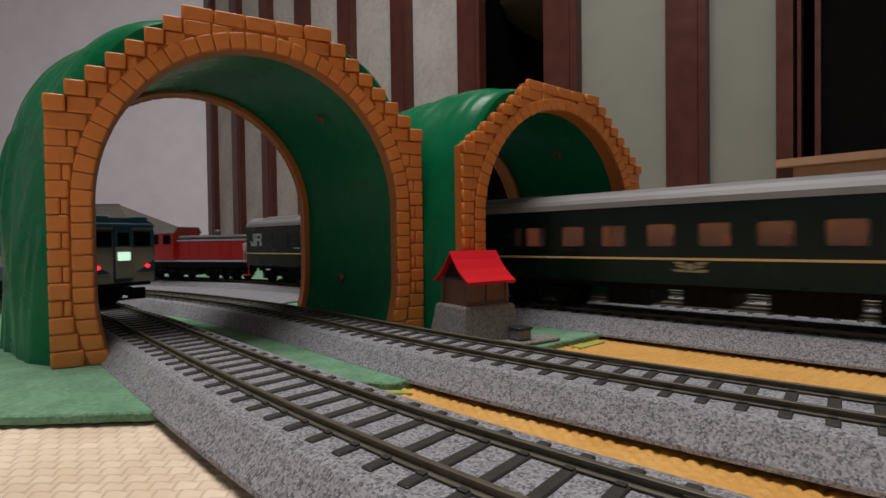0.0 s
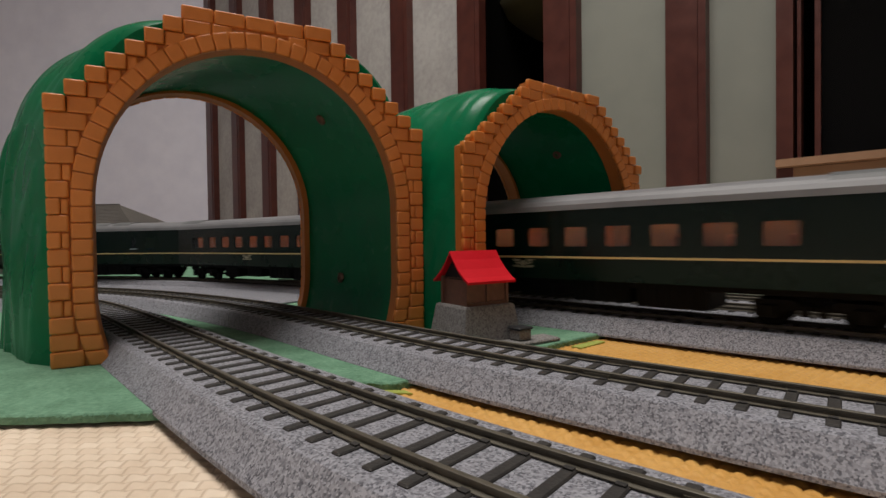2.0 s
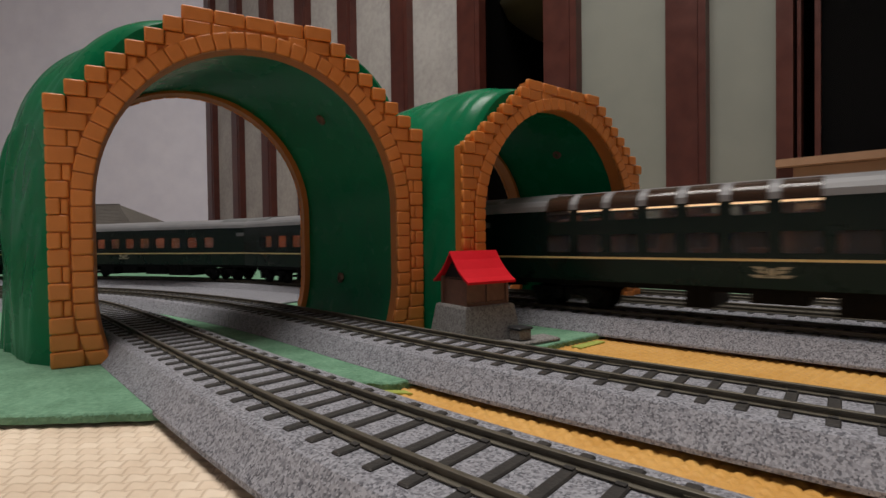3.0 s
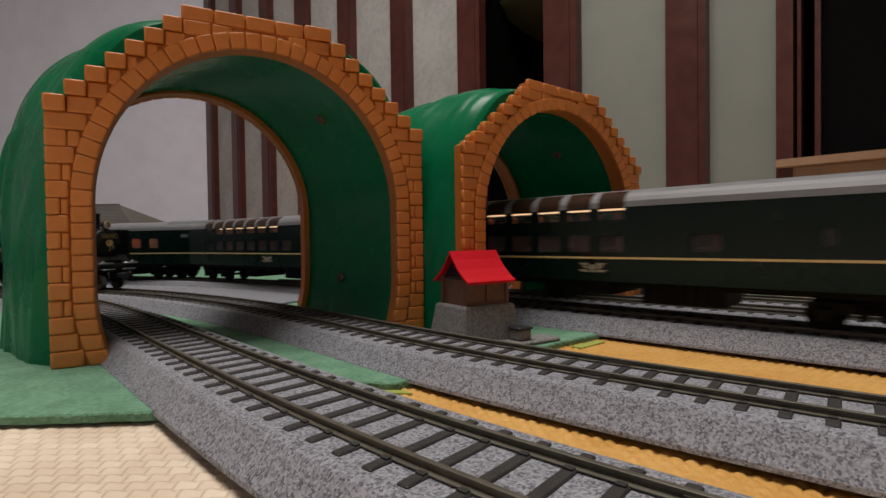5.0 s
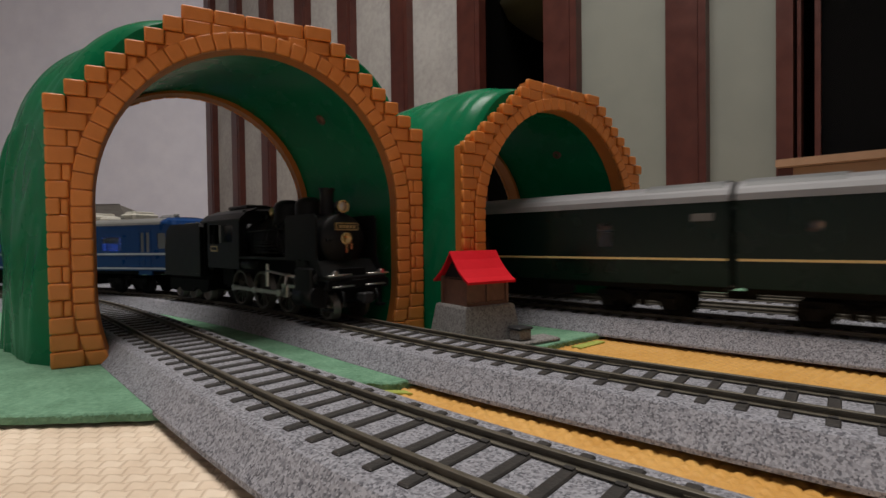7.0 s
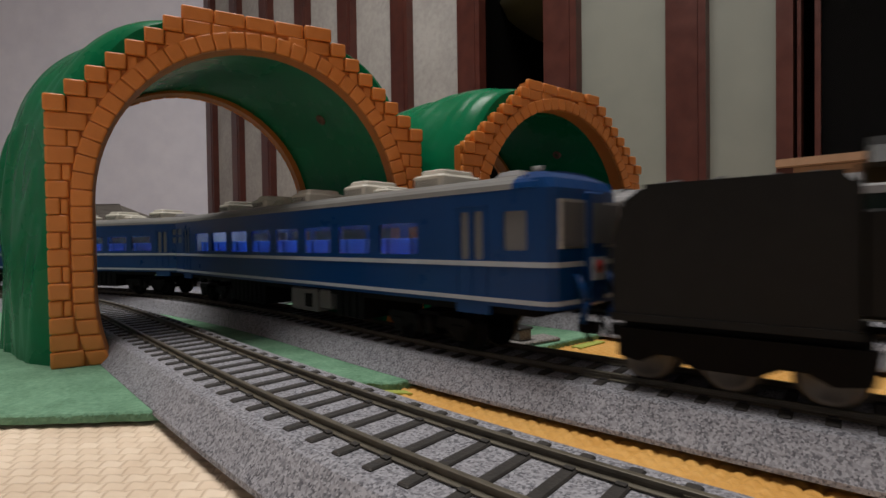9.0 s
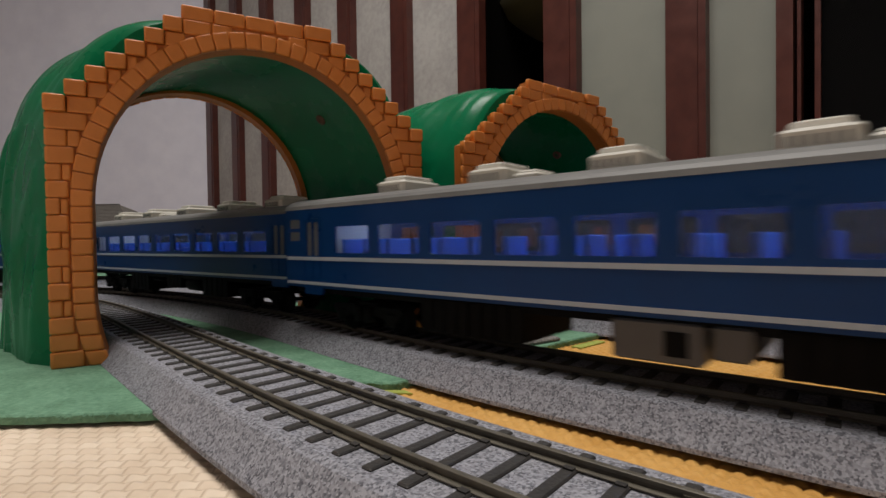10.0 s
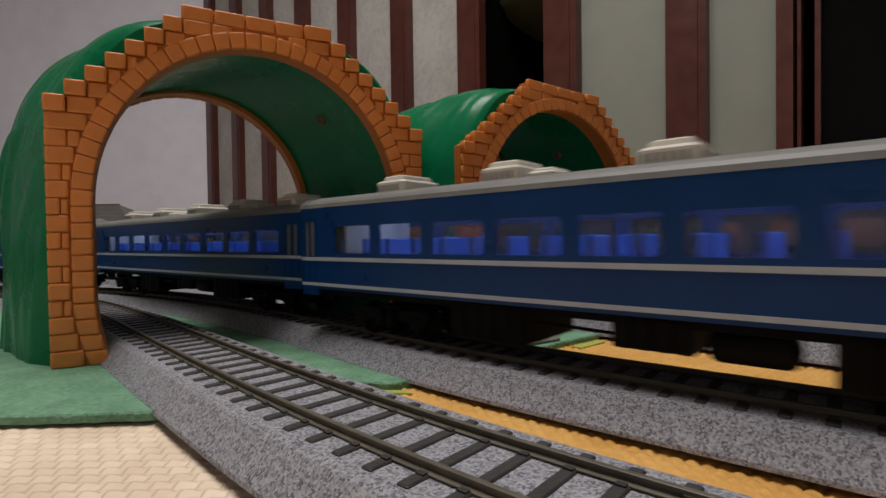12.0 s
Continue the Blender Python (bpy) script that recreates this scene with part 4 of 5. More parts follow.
        part("door_window", Build().box(half + 7.5, half + 7.9, -2.7, 2.7, 32, 42.5), M["glass_frost"], g)
        part("headboard", Build().box(half + 7.5, half + 8.1, -3.4, 3.4, 22.5, 28.5), M["ivory"], g, "small white and red train sign")
        part("headboard_mark", Build().lathe((half + 8.1, 0, 26), (1, 0, 0), [(0, 1.8), (0.2, 1.8), (0.2, 0.1)], 12), M["dd_red"], g)
        for s in (-1, 1):
            part("jumper_cable", Build().tube((half + 5.8, s * 8, 24), (half + 9, s * 8.5, 18), 1.1, n=8).tube((half + 9, s * 8.5, 18), (half + 7, s * 7, 12), 0.9, n=8), M["blue"], car)
            part("hose", Build().tube((half + 5, s * 5, 13), (half + 8, s * 5, 7), 0.6, n=6), M["frame"], car)
    else:
        part("gangway", Build().box(half, half + 3.4, -7, 7, 16, 44, 0.8), M["blue"], car, "dark blue gangway")
    part("gangway", Build().box(-half - 3.4, -half, -7, 7, 16, 44, 0.8), M["blue"], car)
    boxes_below(car, [(-58, -20, 4.6), (38, 56, 5.4)] if cab else [(-58, -32, 4.4), (-8, 10, 7.5), (34, 60, 5.0)])
    if cab:
        tank = part("tank", Build().box(5, 25, -15, 15, 5.2, 14.5, 0.5), M["dd_grey"], car, "grey equipment tank")
        part("hatch", Build().box(17, 22, -15.4, -14.9, 7.0, 12.5, 0.1), M["frame"], tank)
        part("side_box", Build().box(26.5, 34, -14.6, 14.6, 7.2, 14.5, 0.5), M["dd_grey"], car)
    else:
        part("air_tank", Build().lathe((12, -10, 10), (1, 0, 0), [(0, 1.0), (0.8, 3.2), (2, 3.8), (15, 3.8), (16.2, 3.2), (17, 1.0)], 14), M["frame"], car)
        part("brake_rod", Build().tube((-30, -12, 11), (-9, -12, 10.2), 0.5, n=6), M["frame"], car)
    part("solebar", Build().box(-half + 2, half - 2, -14, 14, 13.2, 15.6), M["frame"], car)
    for s in (-1, 1):
        for a, c in doors:
            part("door_step", Build().box(a - 0.6, c + 0.6, *sorted((s * (HW - 1.2), s * (HW - 0.1))), 13.0, z0), M["blue"], car)
    for x in (-87, 87):
        bogie(car, x)
    coupler(car, half + 2, 1)
    coupler(car, -half - 2, -1)
    return car


def coach_green(kind, label):
    """kind: sleeper, salon or diner (two rows of windows), lounge (few windows) or van (luggage and generator)."""
    car = thing("passenger_coach", label, "train coach", "dark green coaches")
    half = 120.5 if kind == "van" else 131.6
    z0, z1 = 14.0, 46.6
    holes, roof_holes = [], []
    if kind == "sleeper":
        holes = [(x, x + 11.0, 28.6, 39.4) for x in np.arange(-92, 92, 20.0)] + [(101.5, 106, 29.5, 39.2)]
        holes = [(a, c, 29.6, 38.6) for a, c, *_ in holes]
    elif kind == "salon":
        holes = [(90.6 - 15.75 * i, 102.4 - 15.75 * i, 27.0, 34.8) for i in range(8)] + [(-86.0, -79.4, 29.4, 39.8)]
        roof_holes = [(90.6 - 15.75 * i, 102.4 - 15.75 * i, 41.2, 46.5) for i in range(7)]
        holes += roof_holes
    elif kind == "diner":
        holes = [(80.6 - 15.75 * i, 92.4 - 15.75 * i, 27.0, 34.8) for i in range(7)] + [(-51.6, -39.9, 27.4, 34.4), (-86.0, -82.0, 29.4, 36.0)]
        roof_holes = [(80.6 - 15.75 * i, 92.4 - 15.75 * i, 41.2, 46.5) for i in range(7)]
        holes += roof_holes
    elif kind == "lounge":
        holes = [(106.0, 110.5, 34.5, 38.5), (-86.0, -79.4, 29.4, 39.8)]
    else:
        holes = [(-70, -66, 30, 40), (-20, -16, 30, 40), (28, 38, 30, 40), (50, 58, 30, 40)]
    body = Build()
    for s in (-1, 1):
        y0, y1 = (HW - 1.0, HW) if s > 0 else (-HW, -HW + 1.0)
        pierced(body, -half, half, 24.0, z1, y0, y1, holes)
        for h in holes:
            corner_fill(body, h, y0, y1, 0.9)
        body.box(s * half - 0.6, s * half + 0.6, -HW, HW, z0, z1 + 1)
    part("body", body, M["dgreen"], car, "glossy very dark green body")
    low = Build().prism([(-HW - 0.04, z0), (HW + 0.04, z0), (HW + 0.04, 24.0), (HW - 1, 24.0), (HW - 1, z0 + 1), (-HW + 1, z0 + 1), (-HW + 1, 24.0), (-HW - 0.04, 24.0)], -half, half, "x")
    part("lower_body", low, M["dgreen2"], car)
    rp = roof_profile(HW + 0.2, z1, 55.0)
    part("roof", Build().prism(rp, -half - 0.4, half + 0.4, "x"), M["silver"], car, "silver-grey rounded roof")
    up = roof_profile(HW - 1.2, 48.2, 55.7)
    for h in roof_holes:
        for s in (-1, 1):
            glass = [(y, z) for y, z in roof_profile(HW + 0.45, z1 - 0.1, 55.2, 40) if s * y > 11.0]
            glass = glass + [(y - s * 0.7, z - 0.2) for y, z in reversed(glass)]
            part("skylight", Build().prism(glass, h[0], h[1], "x"), M["glass_sky"], car, "curved upper window pane")
    for a, c in ((-half + 2, -half + 32), (half - 32, half - 2)) if kind != "van" else ((-60, -40), (-34, -14), (4, 30), (52, 100)):
        part("roof_panel", Build().prism(up, a, c, "x"), M["silver2"], car, "grey raised roof panel")
    for s in (-1, 1):
        y = s * (HW + 0.14)
        part("stripe", Build().box(-half + 0.4, half - 0.4, y - 0.14, y + 0.14, 24.0, 24.9), M["gold"], car)
        for h in holes:
            yy = s * (HW - 0.55)
            part("pane", Build().box(h[0], h[1], yy - 0.15, yy + 0.15, h[2], h[3]), M["glass"], car)
        if kind != "van":
            part("number_plate", Build().box(-126.5, -118.5, *sorted((s * HW, s * (HW + 0.2))), 39.4, 42.4), M["silver2"], car)
            x, up_z = {"sleeper": (22.0, 0.0), "salon": (10.7, -1.2), "diner": (1.0, -1.2), "lounge": (77.5, 14.6)}[kind]
            mark = Build()
            q = sorted((s * HW, s * (HW + 0.2)))
            for m in (-1, 1):
                for w, lo in ((6.4, 22.2), (5.2, 20.8), (6.8, 19.2)):
                    mark.prism([(x + m * 1.9, lo), (x + m * (w - 1.6), lo), (x + m * w, lo + 1.1), (x + m * 2.2, lo + 1.1)], *q)
            mark.lathe((x, q[0], 21.3), (0, 1, 0), [(0, 1.5), (0.2, 1.5)], 14)
            mark.box(x - 1.6, x + 1.6, *q, 19.2, 19.8)
            mark.v = [(a, c, z + up_z) for a, c, z in mark.v]
            part("emblem", mark, M["pale_gold"], car, "pale gold winged emblem")
        else:
            for a in (-96, 80):
                part("louvre_panel", Build().box(a, a + 14, s * HW - 0.2, s * HW + 0.25, 29, 41), M["dgreen2"], car)
            logo = Build()
            yy = sorted((s * HW, s * (HW + 0.25)))
            e = half - 22
            logo.box(e + 8.6, e + 10.6, *yy, 30.5, 41).box(e + 10.6, e + 14.5, *yy, 30.5, 32.6).box(e + 13.2, e + 14.8, *yy, 32.6, 34.6)
            logo.box(e + 5.4, e + 7.4, *yy, 30.5, 41).box(e - 0.6, e + 5.4, *yy, 39, 41).box(e - 1.8, e - 0.2, *yy, 36.4, 40.4).box(e - 0.6, e + 5.4, *yy, 35, 36.8).box(e - 1.6, e + 0.6, *yy, 30.5, 35)
            part("white_mark", logo, M["ivory"], car, "white painted mark")
            for a in (-70, -20, 44):
                part("name_plate", Build().box(a - 2, a + 6, *yy, 28.4, 29.2), M["ivory"], car)
    part("inner_floor", Build().box(-half + 2, half - 2, -HW + 1.2, HW - 1.2, 21.5, 22.4), M["wall_warm"], car)
    part("inner_ceiling", Build().box(-half + 2, half - 2, -HW + 1.2, HW - 1.2, 46.9, 47.4), M["wall_warm"], car)
    if kind != "van":
        part("corridor_wall", Build().box(-half + 4, half - 4, -6.8, -6.0, 22.4, 46.8 if kind == "sleeper" else 36), M["wall_warm"], car)
        for i, h in enumerate(sorted(holes)):
            if h[3] < 40 and i % 2 == 0:
                part("compartment_wall", Build().box(h[0] - 2.4, h[0] - 1.6, -6.0, 15.5, 22.4, 40.0), M["seat_red"], car)
        if roof_holes:
            # Slab added to stop the lamp strip's light reaching the lower windows.
            part("light_stop_floor", Build().box(-half + 4, half - 4, -HW + 1.2, HW - 1.2, 37.0, 38.4), M["wall_warm"], car)
            for i in range(7):
                x = roof_holes[i][0] + 1.4
                part("upper_seat", Build().box(x, x + 6, 6.5, 14.5, 38.4, 42.4, 0.6).box(x - 1.6, x, 6.5, 14.5, 38.4, 44.6, 0.5), M["seat_red"], car)
        zl = 45.9
        part("lamp_strip", Build().box(-96, 96, 6.6, 8.0, zl, zl + 0.7), M["lamp_warm"] if roof_holes else M["lamp_bright"], car, "dim warm lamp strip")
        for i in range(9):
            x = -88 + 20 * i
            part("seat", Build().box(x, x + 7, 4.5, 13.5, 22.4, 29.0, 0.6).box(x - 2, x, 4.5, 13.5, 22.4, 34, 0.5), M["seat_red"], car)
        for i in range(5):
            x = -84 + 42 * i
            part("curtain", Build().box(x + 4, x + 8.0, 15.0, 15.6, 27, 45), M["wall_warm"], car)
    part("solebar", Build().box(-half + 2, half - 2, -14, 14, 11.5, 14.0), M["frame"], car)
    spans = {"sleeper": [(-62, -34, 3.8), (-30, -4, 4.6), (8, 26, 5.2), (40, 58, 4.2)], "salon": [(-52, -8, 5.2), (0, 18, 8.2), (31, 41, 5.0)], "diner": [(-52, -20, 5.2), (-8, 8, 8.2), (18, 28, 5.0)],
             "lounge": [(-40, -6, 4.6), (6, 46, 5.2)], "van": [(-62, -34, 3.4), (-32, 5, 2.8), (7, 34, 4.2), (36, 62, 3.2)]}
    boxes_below(car, spans[kind], z1=14.0)
    for x in (-(half - 36), half - 36):
        bogie(car, x)
    for s in (-1, 1):
        part("gangway", Build().box(min(s * half, s * (half + 3)), max(s * half, s * (half + 3)), -7, 7, 14, 45, 0.8), M["blackish"], car, "black folding gangway")
        coupler(car, s * (half + 1), s)
    return car


def diesel_locomotive():
    car = thing("diesel_locomotive", "red diesel locomotive with grey bonnets and a white stripe", "locomotive")
    half = 106.0
    part("frame", Build().box(-half, half, -15, 15, 11, 16.5, 0.6), M["frame"], car)
    part("stripe", Build().box(-half + 1, half - 1, -15.3, 15.3, 16.5, 17.8), M["ivory"], car)
    for a, c in ((-half + 3, -16), (16, half - 3)):
        part("bonnet", Build().box(a, c, -11.5, 11.5, 17.8, 37.0, 0.8), M["dd_red"], car, "red bonnet")
        part("bonnet_top", Build().box(a + 0.5, c, -11.2, 11.2, 37.0, 41.0, 1.6), M["dd_grey"], car)
        part("bonnet_stripe", Build().box(a - 0.2, c, -11.75, 11.75, 35.6, 37.2), M["ivory"], car)
        for x in np.arange(a + 6, c - 6, 13):
            for s in (-1, 1):
                part("door_panel", Build().box(x, x + 10.5, s * 11.5 - 0.3, s * 11.5 + 0.3, 20, 33.5), M["dd_red"], car)
        part("stack", Build().tube(((a + c) / 2, 3, 41), ((a + c) / 2, 3, 46), 2.4), M["dd_grey"], car)
    cab = part("cab", Build().prism([(-15.5, 17.8), (-15.5, 43), (-12, 48.5), (12, 48.5), (15.5, 43), (15.5, 17.8)], -16, 16, "x"), M["dd_red"], car, "red driver's cab")
    part("cab_roof", Build().prism([(-15.8, 43.4), (-12, 49.4), (12, 49.4), (15.8, 43.4), (12, 48.4), (-12, 48.4)], -18, 18, "x"), M["dd_grey"], cab)
    for s in (-1, 1):
        for x in (-13, 3):
            part("cab_window", Build().box(x, x + 10, s * 15.5 - 0.3, s * 15.5 + 0.3, 33, 42), M["glass_dark"], cab)
        for x in (half - 4, -half + 1):
            h = Build()
            for k in (0, 3):
                h.tube((x + k, s * 14.5, 16), (x + k, s * 14.5, 33), 0.45, n=6)
            h.tube((x, s * 14.5, 33), (x + 3, s * 14.5, 33), 0.45, n=6)
            part("handrail", h, M["ivory"], car)
            part("step", Build().box(x - 3, x + 4, s * 13, s * 15.6, 4.5, 6, 0.2).box(x - 3, x - 2.2, s * 14.6, s * 15.4, 5, 16), M["dd_red"], car)
    part("headlamp", Build().tube((half - 3, 0, 39), (half - 1, 0, 39), 2.5), M["ivory"], car)
    for x in (-72, 0, 72):
        bogie(car, x)
    boxes_below(car, [(-46, -24, 4.5), (24, 46, 4.5)], z1=12)
    coupler(car, half, 1)
    coupler(car, -half, -1)
    return car


def railcar():
    """Two-tone diesel railcar, seen from its rear end."""
    car = thing("diesel_railcar", "cream and blue-green diesel railcar with red tail lamps", "railcar")
    half = 118.0
    prof = [(-HW, 13), (-HW, 46.5)] + roof_profile(HW, 46.5, 51.5)[::-1][1:-1] + [(HW, 46.5), (HW, 13)]
    part("body", Build().prism(prof, -half, half, "x"), M["cream"], car, "cream body")
    band = Build()
    for s in (-1, 1):
        band.box(-half - 0.2, half, s * HW - 0.25, s * HW + 0.25, 29.5, 42.5).box(-half - 0.2, half, s * HW - 0.25, s * HW + 0.25, 13, 22)
    band.box(-half - 0.35, -half + 0.5, -HW, -5.4, 34.0, 44.6).box(-half - 0.35, -half + 0.5, 5.4, HW, 34.0, 44.6)
    part("window_band", band, M["teal"], car, "blue-green paint band")
    for s in (-1, 1):
        part("corner_flash", Build().rings([[(-half - 0.4, s * HW, 19), (-half - 0.4, s * HW, 26.5), (-half - 0.4, s * 7, 19)], [(-half + 1, s * HW, 19), (-half + 1, s * HW, 26.5), (-half + 1, s * 7, 19)]]), M["teal"], car)
        part("front_window", Build().box(-half - 0.7, -half + 0.4, min(s * 6, s * 15.5), max(s * 6, s * 15.5), 35.0, 43.4, 0.3), M["glass_dark"], car)
        part("tail_lamp", Build().tube((-half - 0.2, s * 13.2, 22.6), (-half - 1.2, s * 13.2, 22.6), 1.25), M["tail"], car, "glowing red tail lamp")
        part("horn_box", Build().box(-half - 0.5, -half + 8, min(s * 7, s * 14), max(s * 7, s * 14), 49.2, 53, 0.6), M["teal"], car)
    part("visor", Build().box(-half - 1.2, -half + 1, -16.5, 16.5, 46.0, 48.6, 0.5), M["teal"], car)
    part("front_roof", Build().prism([(y, z + 0.1) for y, z in roof_profile(HW + 0.1, 46.5, 51.6)], -half - 0.4, -half + 14, "x"), M["teal"], car)
    door = part("gangway_door", Build().box(-half - 1.0, -half + 0.4, -5.0, 5.0, 14, 46, 0.5), M["teal"], car)
    part("door_window", Build().box(-half - 1.3, -half - 0.9, -3.0, 3.0, 35.5, 43.0), M["glass_dark"], door)
    part("door_panel", Build().box(-half - 1.3, -half - 0.9, -4.4, 4.4, 16, 34.5), M["cream"], door)
    part("display", Build().box(-half - 1.7, -half - 1.25, -3.3, 3.3, 26.4, 31.4), M["screen"], door, "glowing pale green display")
    part("bumper", Build().box(-half - 1.0, -half + 4, -15, 15, 11.0, 13.2, 0.4), M["frame"], car)
    part("snow_plough", Build().box(-half + 1, -half + 4, -13, -4, 3.2, 9.5, 0.5).box(-half + 1, -half + 4, 4, 13, 3.2, 9.5, 0.5).box(-half + 1, -half + 3, -13, 13, 2.6, 3.8), M["frame"], car)
    part("grey_roof", Build().prism([(y, z + 0.15) for y, z in roof_profile(HW + 0.1, 46.8, 51.6)], -half + 14.1, half, "x"), M["roof_grey"], car)
    boxes_below(car, [(-50, 50, 5)], z1=13)
    for x in (-82, 82):
        bogie(car, x)
    coupler(car, -half - 1, -1)
    return car


DRIVE_R = 9.6
DRIVERS = (-32.0, -7.5, 17.0)


def spoked(parent, name, x, r, spokes, mat):
    """A pair of spoked wheels on their axle; the object's origin lies on the axle."""
    b = Build()
    for s in (-1, 1):
        b.lathe((0, s * 6.2, 0), (0, s, 0), [(0, r + 0.9), (0.7, r + 0.9), (0.8, r), (2.9, r - 0.1), (2.9, r - 1.3), (0.0, r - 1.3), (0, r + 0.9)], 28)
        b.tube((0, s * 6.0, 0), (0, s * 9.6, 0), 1.7, n=12)
        for k in range(spokes):
            a = 2 * math.pi * k / spokes
            b.tube((0, s * 7.8, 0), (math.cos(a) * (r - 1.1), s * 7.8, math.sin(a) * (r - 1.1)), 0.5, 0.4, n=5, caps=False)
    b.tube((0, -6.5, 0), (0, 6.5, 0), 1.2, n=8)
    ob = part(name, b, mat, parent)
    ob.matrix_basis = pose(x * MM, 0, r * MM)
    return ob


def steam_locomotive():
    loco = thing("steam_locomotive", "black steam locomotive with smoke deflectors and spoked wheels", "locomotive")
    k = M["soot"]
    # boiler and smokebox
    part("boiler", Build().lathe((-20, 0, 34.0), (1, 0, 0), [(0, 12.0), (22, 11.6), (23, 11.9), (25, 11.9), (26, 11.2), (52, 11.0)], 32), k, loco)
    front = part("smokebox", Build().lathe((32, 0, 34.0), (1, 0, 0), [(0, 11.6), (17, 11.6), (18, 11.2), (18.4, 9.0), (20.0, 6.6), (20.8, 3.2), (21, 0.1)], 32), k, loco)
    part("number_plate", Build().box(52.2, 53.4, -5.8, 5.8, 38.2, 41.4), M["brass"], front, "brass-edged black plate")
    part("plate_face", Build().box(53.35, 53.55, -5.3, 5.3, 38.6, 41.0), k, front)
    bars = Build()
    for y in (-4.4, -2.6, -0.8, 1.0, 2.8):
        bars.box(53.5, 53.7, y, y + 1.2, 39.0, 40.5)
    part("plate_bars", bars, M["brass"], front)
    part("emblem", Build().lathe((53, -0.5, 34.6), (1, 0, 0), [(0, 2.7), (0.5, 2.7), (0.5, 1.7), (0.2, 1.6), (0.2, 0.1)], 18).box(53, 53.5, -0.9, -0.1, 28.6, 32.4).box(53, 53.5, 1.6, 2.4, 30.0, 32.6), M["brass"], front, "brass ring-shaped emblem")
    for y in (-6.5, 6.5):
        part("hinge", Build().box(50.0, 51.6, y - 2.6, y + 2.6, 33.4, 34.6, 0.2), k, front)
    for x in (-12, 4, 14, 28):
        part("boiler_band", Build().lathe((x, 0, 34.0), (1, 0, 0), [(0, 11.6), (0.2, 12.0), (1.0, 12.0), (1.2, 11.6)], 32), k, loco)
    part("chimney", Build().lathe((38, 0, 43), (0, 0, 1), [(0, 4.6), (2.4, 3.3), (11, 3.0), (13.0, 3.1), (13.8, 3.6), (14.4, 3.5), (14.4, 2.5), (10, 2.4)], 22), k, loco)
    for x, w in ((23.5, 7.0), (3.5, 7.2)):
        part("dome", Build().lathe((x, 0, 42.5), (0, 0, 1), [(0, w + 0.8), (2, w), (8.4, w - 0.3), (10.4, w - 1.4), (11.6, w - 3.6), (12.0, 0.1)], 24), k, loco)
    lamp = part("headlamp", Build().lathe((46, 0, 48.6), (1, 0, 0), [(0, 1.6), (0.6, 2.5), (4.4, 2.7), (4.8, 2.7), (4.6, 2.2), (3.2, 1.1), (3.0, 0.1)], 18), k, loco)
    part("lens", Build().lathe((50.0, 0, 48.6), (1, 0, 0), [(0, 2.2), (0.6, 1.9), (0.9, 0.1)], 16), M["steel"], lamp)
    part("lamp_rim", Build().lathe((50.4, 0, 48.6), (1, 0, 0), [(0, 2.75), (0.5, 2.8), (0.5, 2.2), (0, 2.2)], 18), M["brass"], lamp)
    part("lamp_bracket", Build().box(46.5, 49, -1.6, 1.6, 44.6, 46.4), k, lamp)
    for i, y in enumerate((-3.2, -0.6, 2.0)):
        part("whistle", Build().lathe((-7.5 - i * 2.6, y, 45), (0, 0, 1), [(0, 0.7), (1.8, 0.7), (2.0, 1.1), (5.0, 1.1), (5.2, 0.6), (6.0, 0.3)], 10), M["brass"], loco)
    part("turret", Build().box(-17, -12, -4, 4, 44.5, 48.2, 0.6), k, loco)
    # running boards, deflectors, cylinders
    for s in (-1, 1):
        part("running_board", Build().box(-20, 40, min(s * 8, s * 15.6), max(s * 8, s * 15.6), 25.4, 26.6), k, loco)
        d = Build().prism([(28.5, 26.4), (28.5, 43.4), (30.0, 45.0), (52.0, 45.0), (53.4, 43.6), (53.4, 27.0), (57.5, 19.5), (54.5, 19.5), (49.0, 25.6)], s * 15.0, s * 15.7)
        part("smoke_deflector", d, k, loco, "large black smoke deflector plate")
        part("deflector_foot", Build().prism([(36, 26.4), (42.5, 26.4), (50, 17.5), (38, 17.5), (36, 21)], s * 14.2, s * 15.0), k, loco)
        part("handrail", Build().tube((-18, s * 13.0, 39), (28, s * 12.6, 39.5), 0.45, n=6), k, loco)
        for z in (28.6, 30.2, 31.8, 33.4):
            part("cooling_pipe", Build().tube((-6, s * 13.4, z), (16, s * 13.4, z), 0.55, n=6), k, loco)
        part("side_tank", Build().tube((-17, s * 13.2, 22.6), (2, s * 13.2, 22.6), 2.5), k, loco)
        part("pipe", Build().tube((14, s * 11.5, 42), (22, s * 13.0, 30), 0.7, n=6).tube((22, s * 13.0, 30), (24, s * 13.0, 26), 0.7, n=6), k, loco)
        part("sand_pipe", Build().tube((3, s * 10.5, 42), (-2, s * 12.8, 27), 0.45, n=6), k, loco)
        part("cylinder", Build().tube((37, s * 13.2, 10.4), (52, s * 13.2, 10.4), 4.6).box(38, 51, s * 13.2 - 3.8, s * 13.2 + 3.8, 12, 22.5, 0.6).tube((36, s * 13.2, 18.0), (53.5, s * 13.2, 18.0), 2.7), k, loco)
        part("slide_bar", Build().box(21, 38, s * 13.4 - 0.5, s * 13.4 + 0.5, 13.2, 14.4).tube((26, s * 13.2, 10.4), (38, s * 13.2, 10.4), 0.7, n=8), M["steel"], loco)
        part("crosshead", Build().box(22, 27, s * 13.6 - 0.7, s * 13.6 + 0.7, 8.6, 14.0, 0.3), M["steel"], loco)
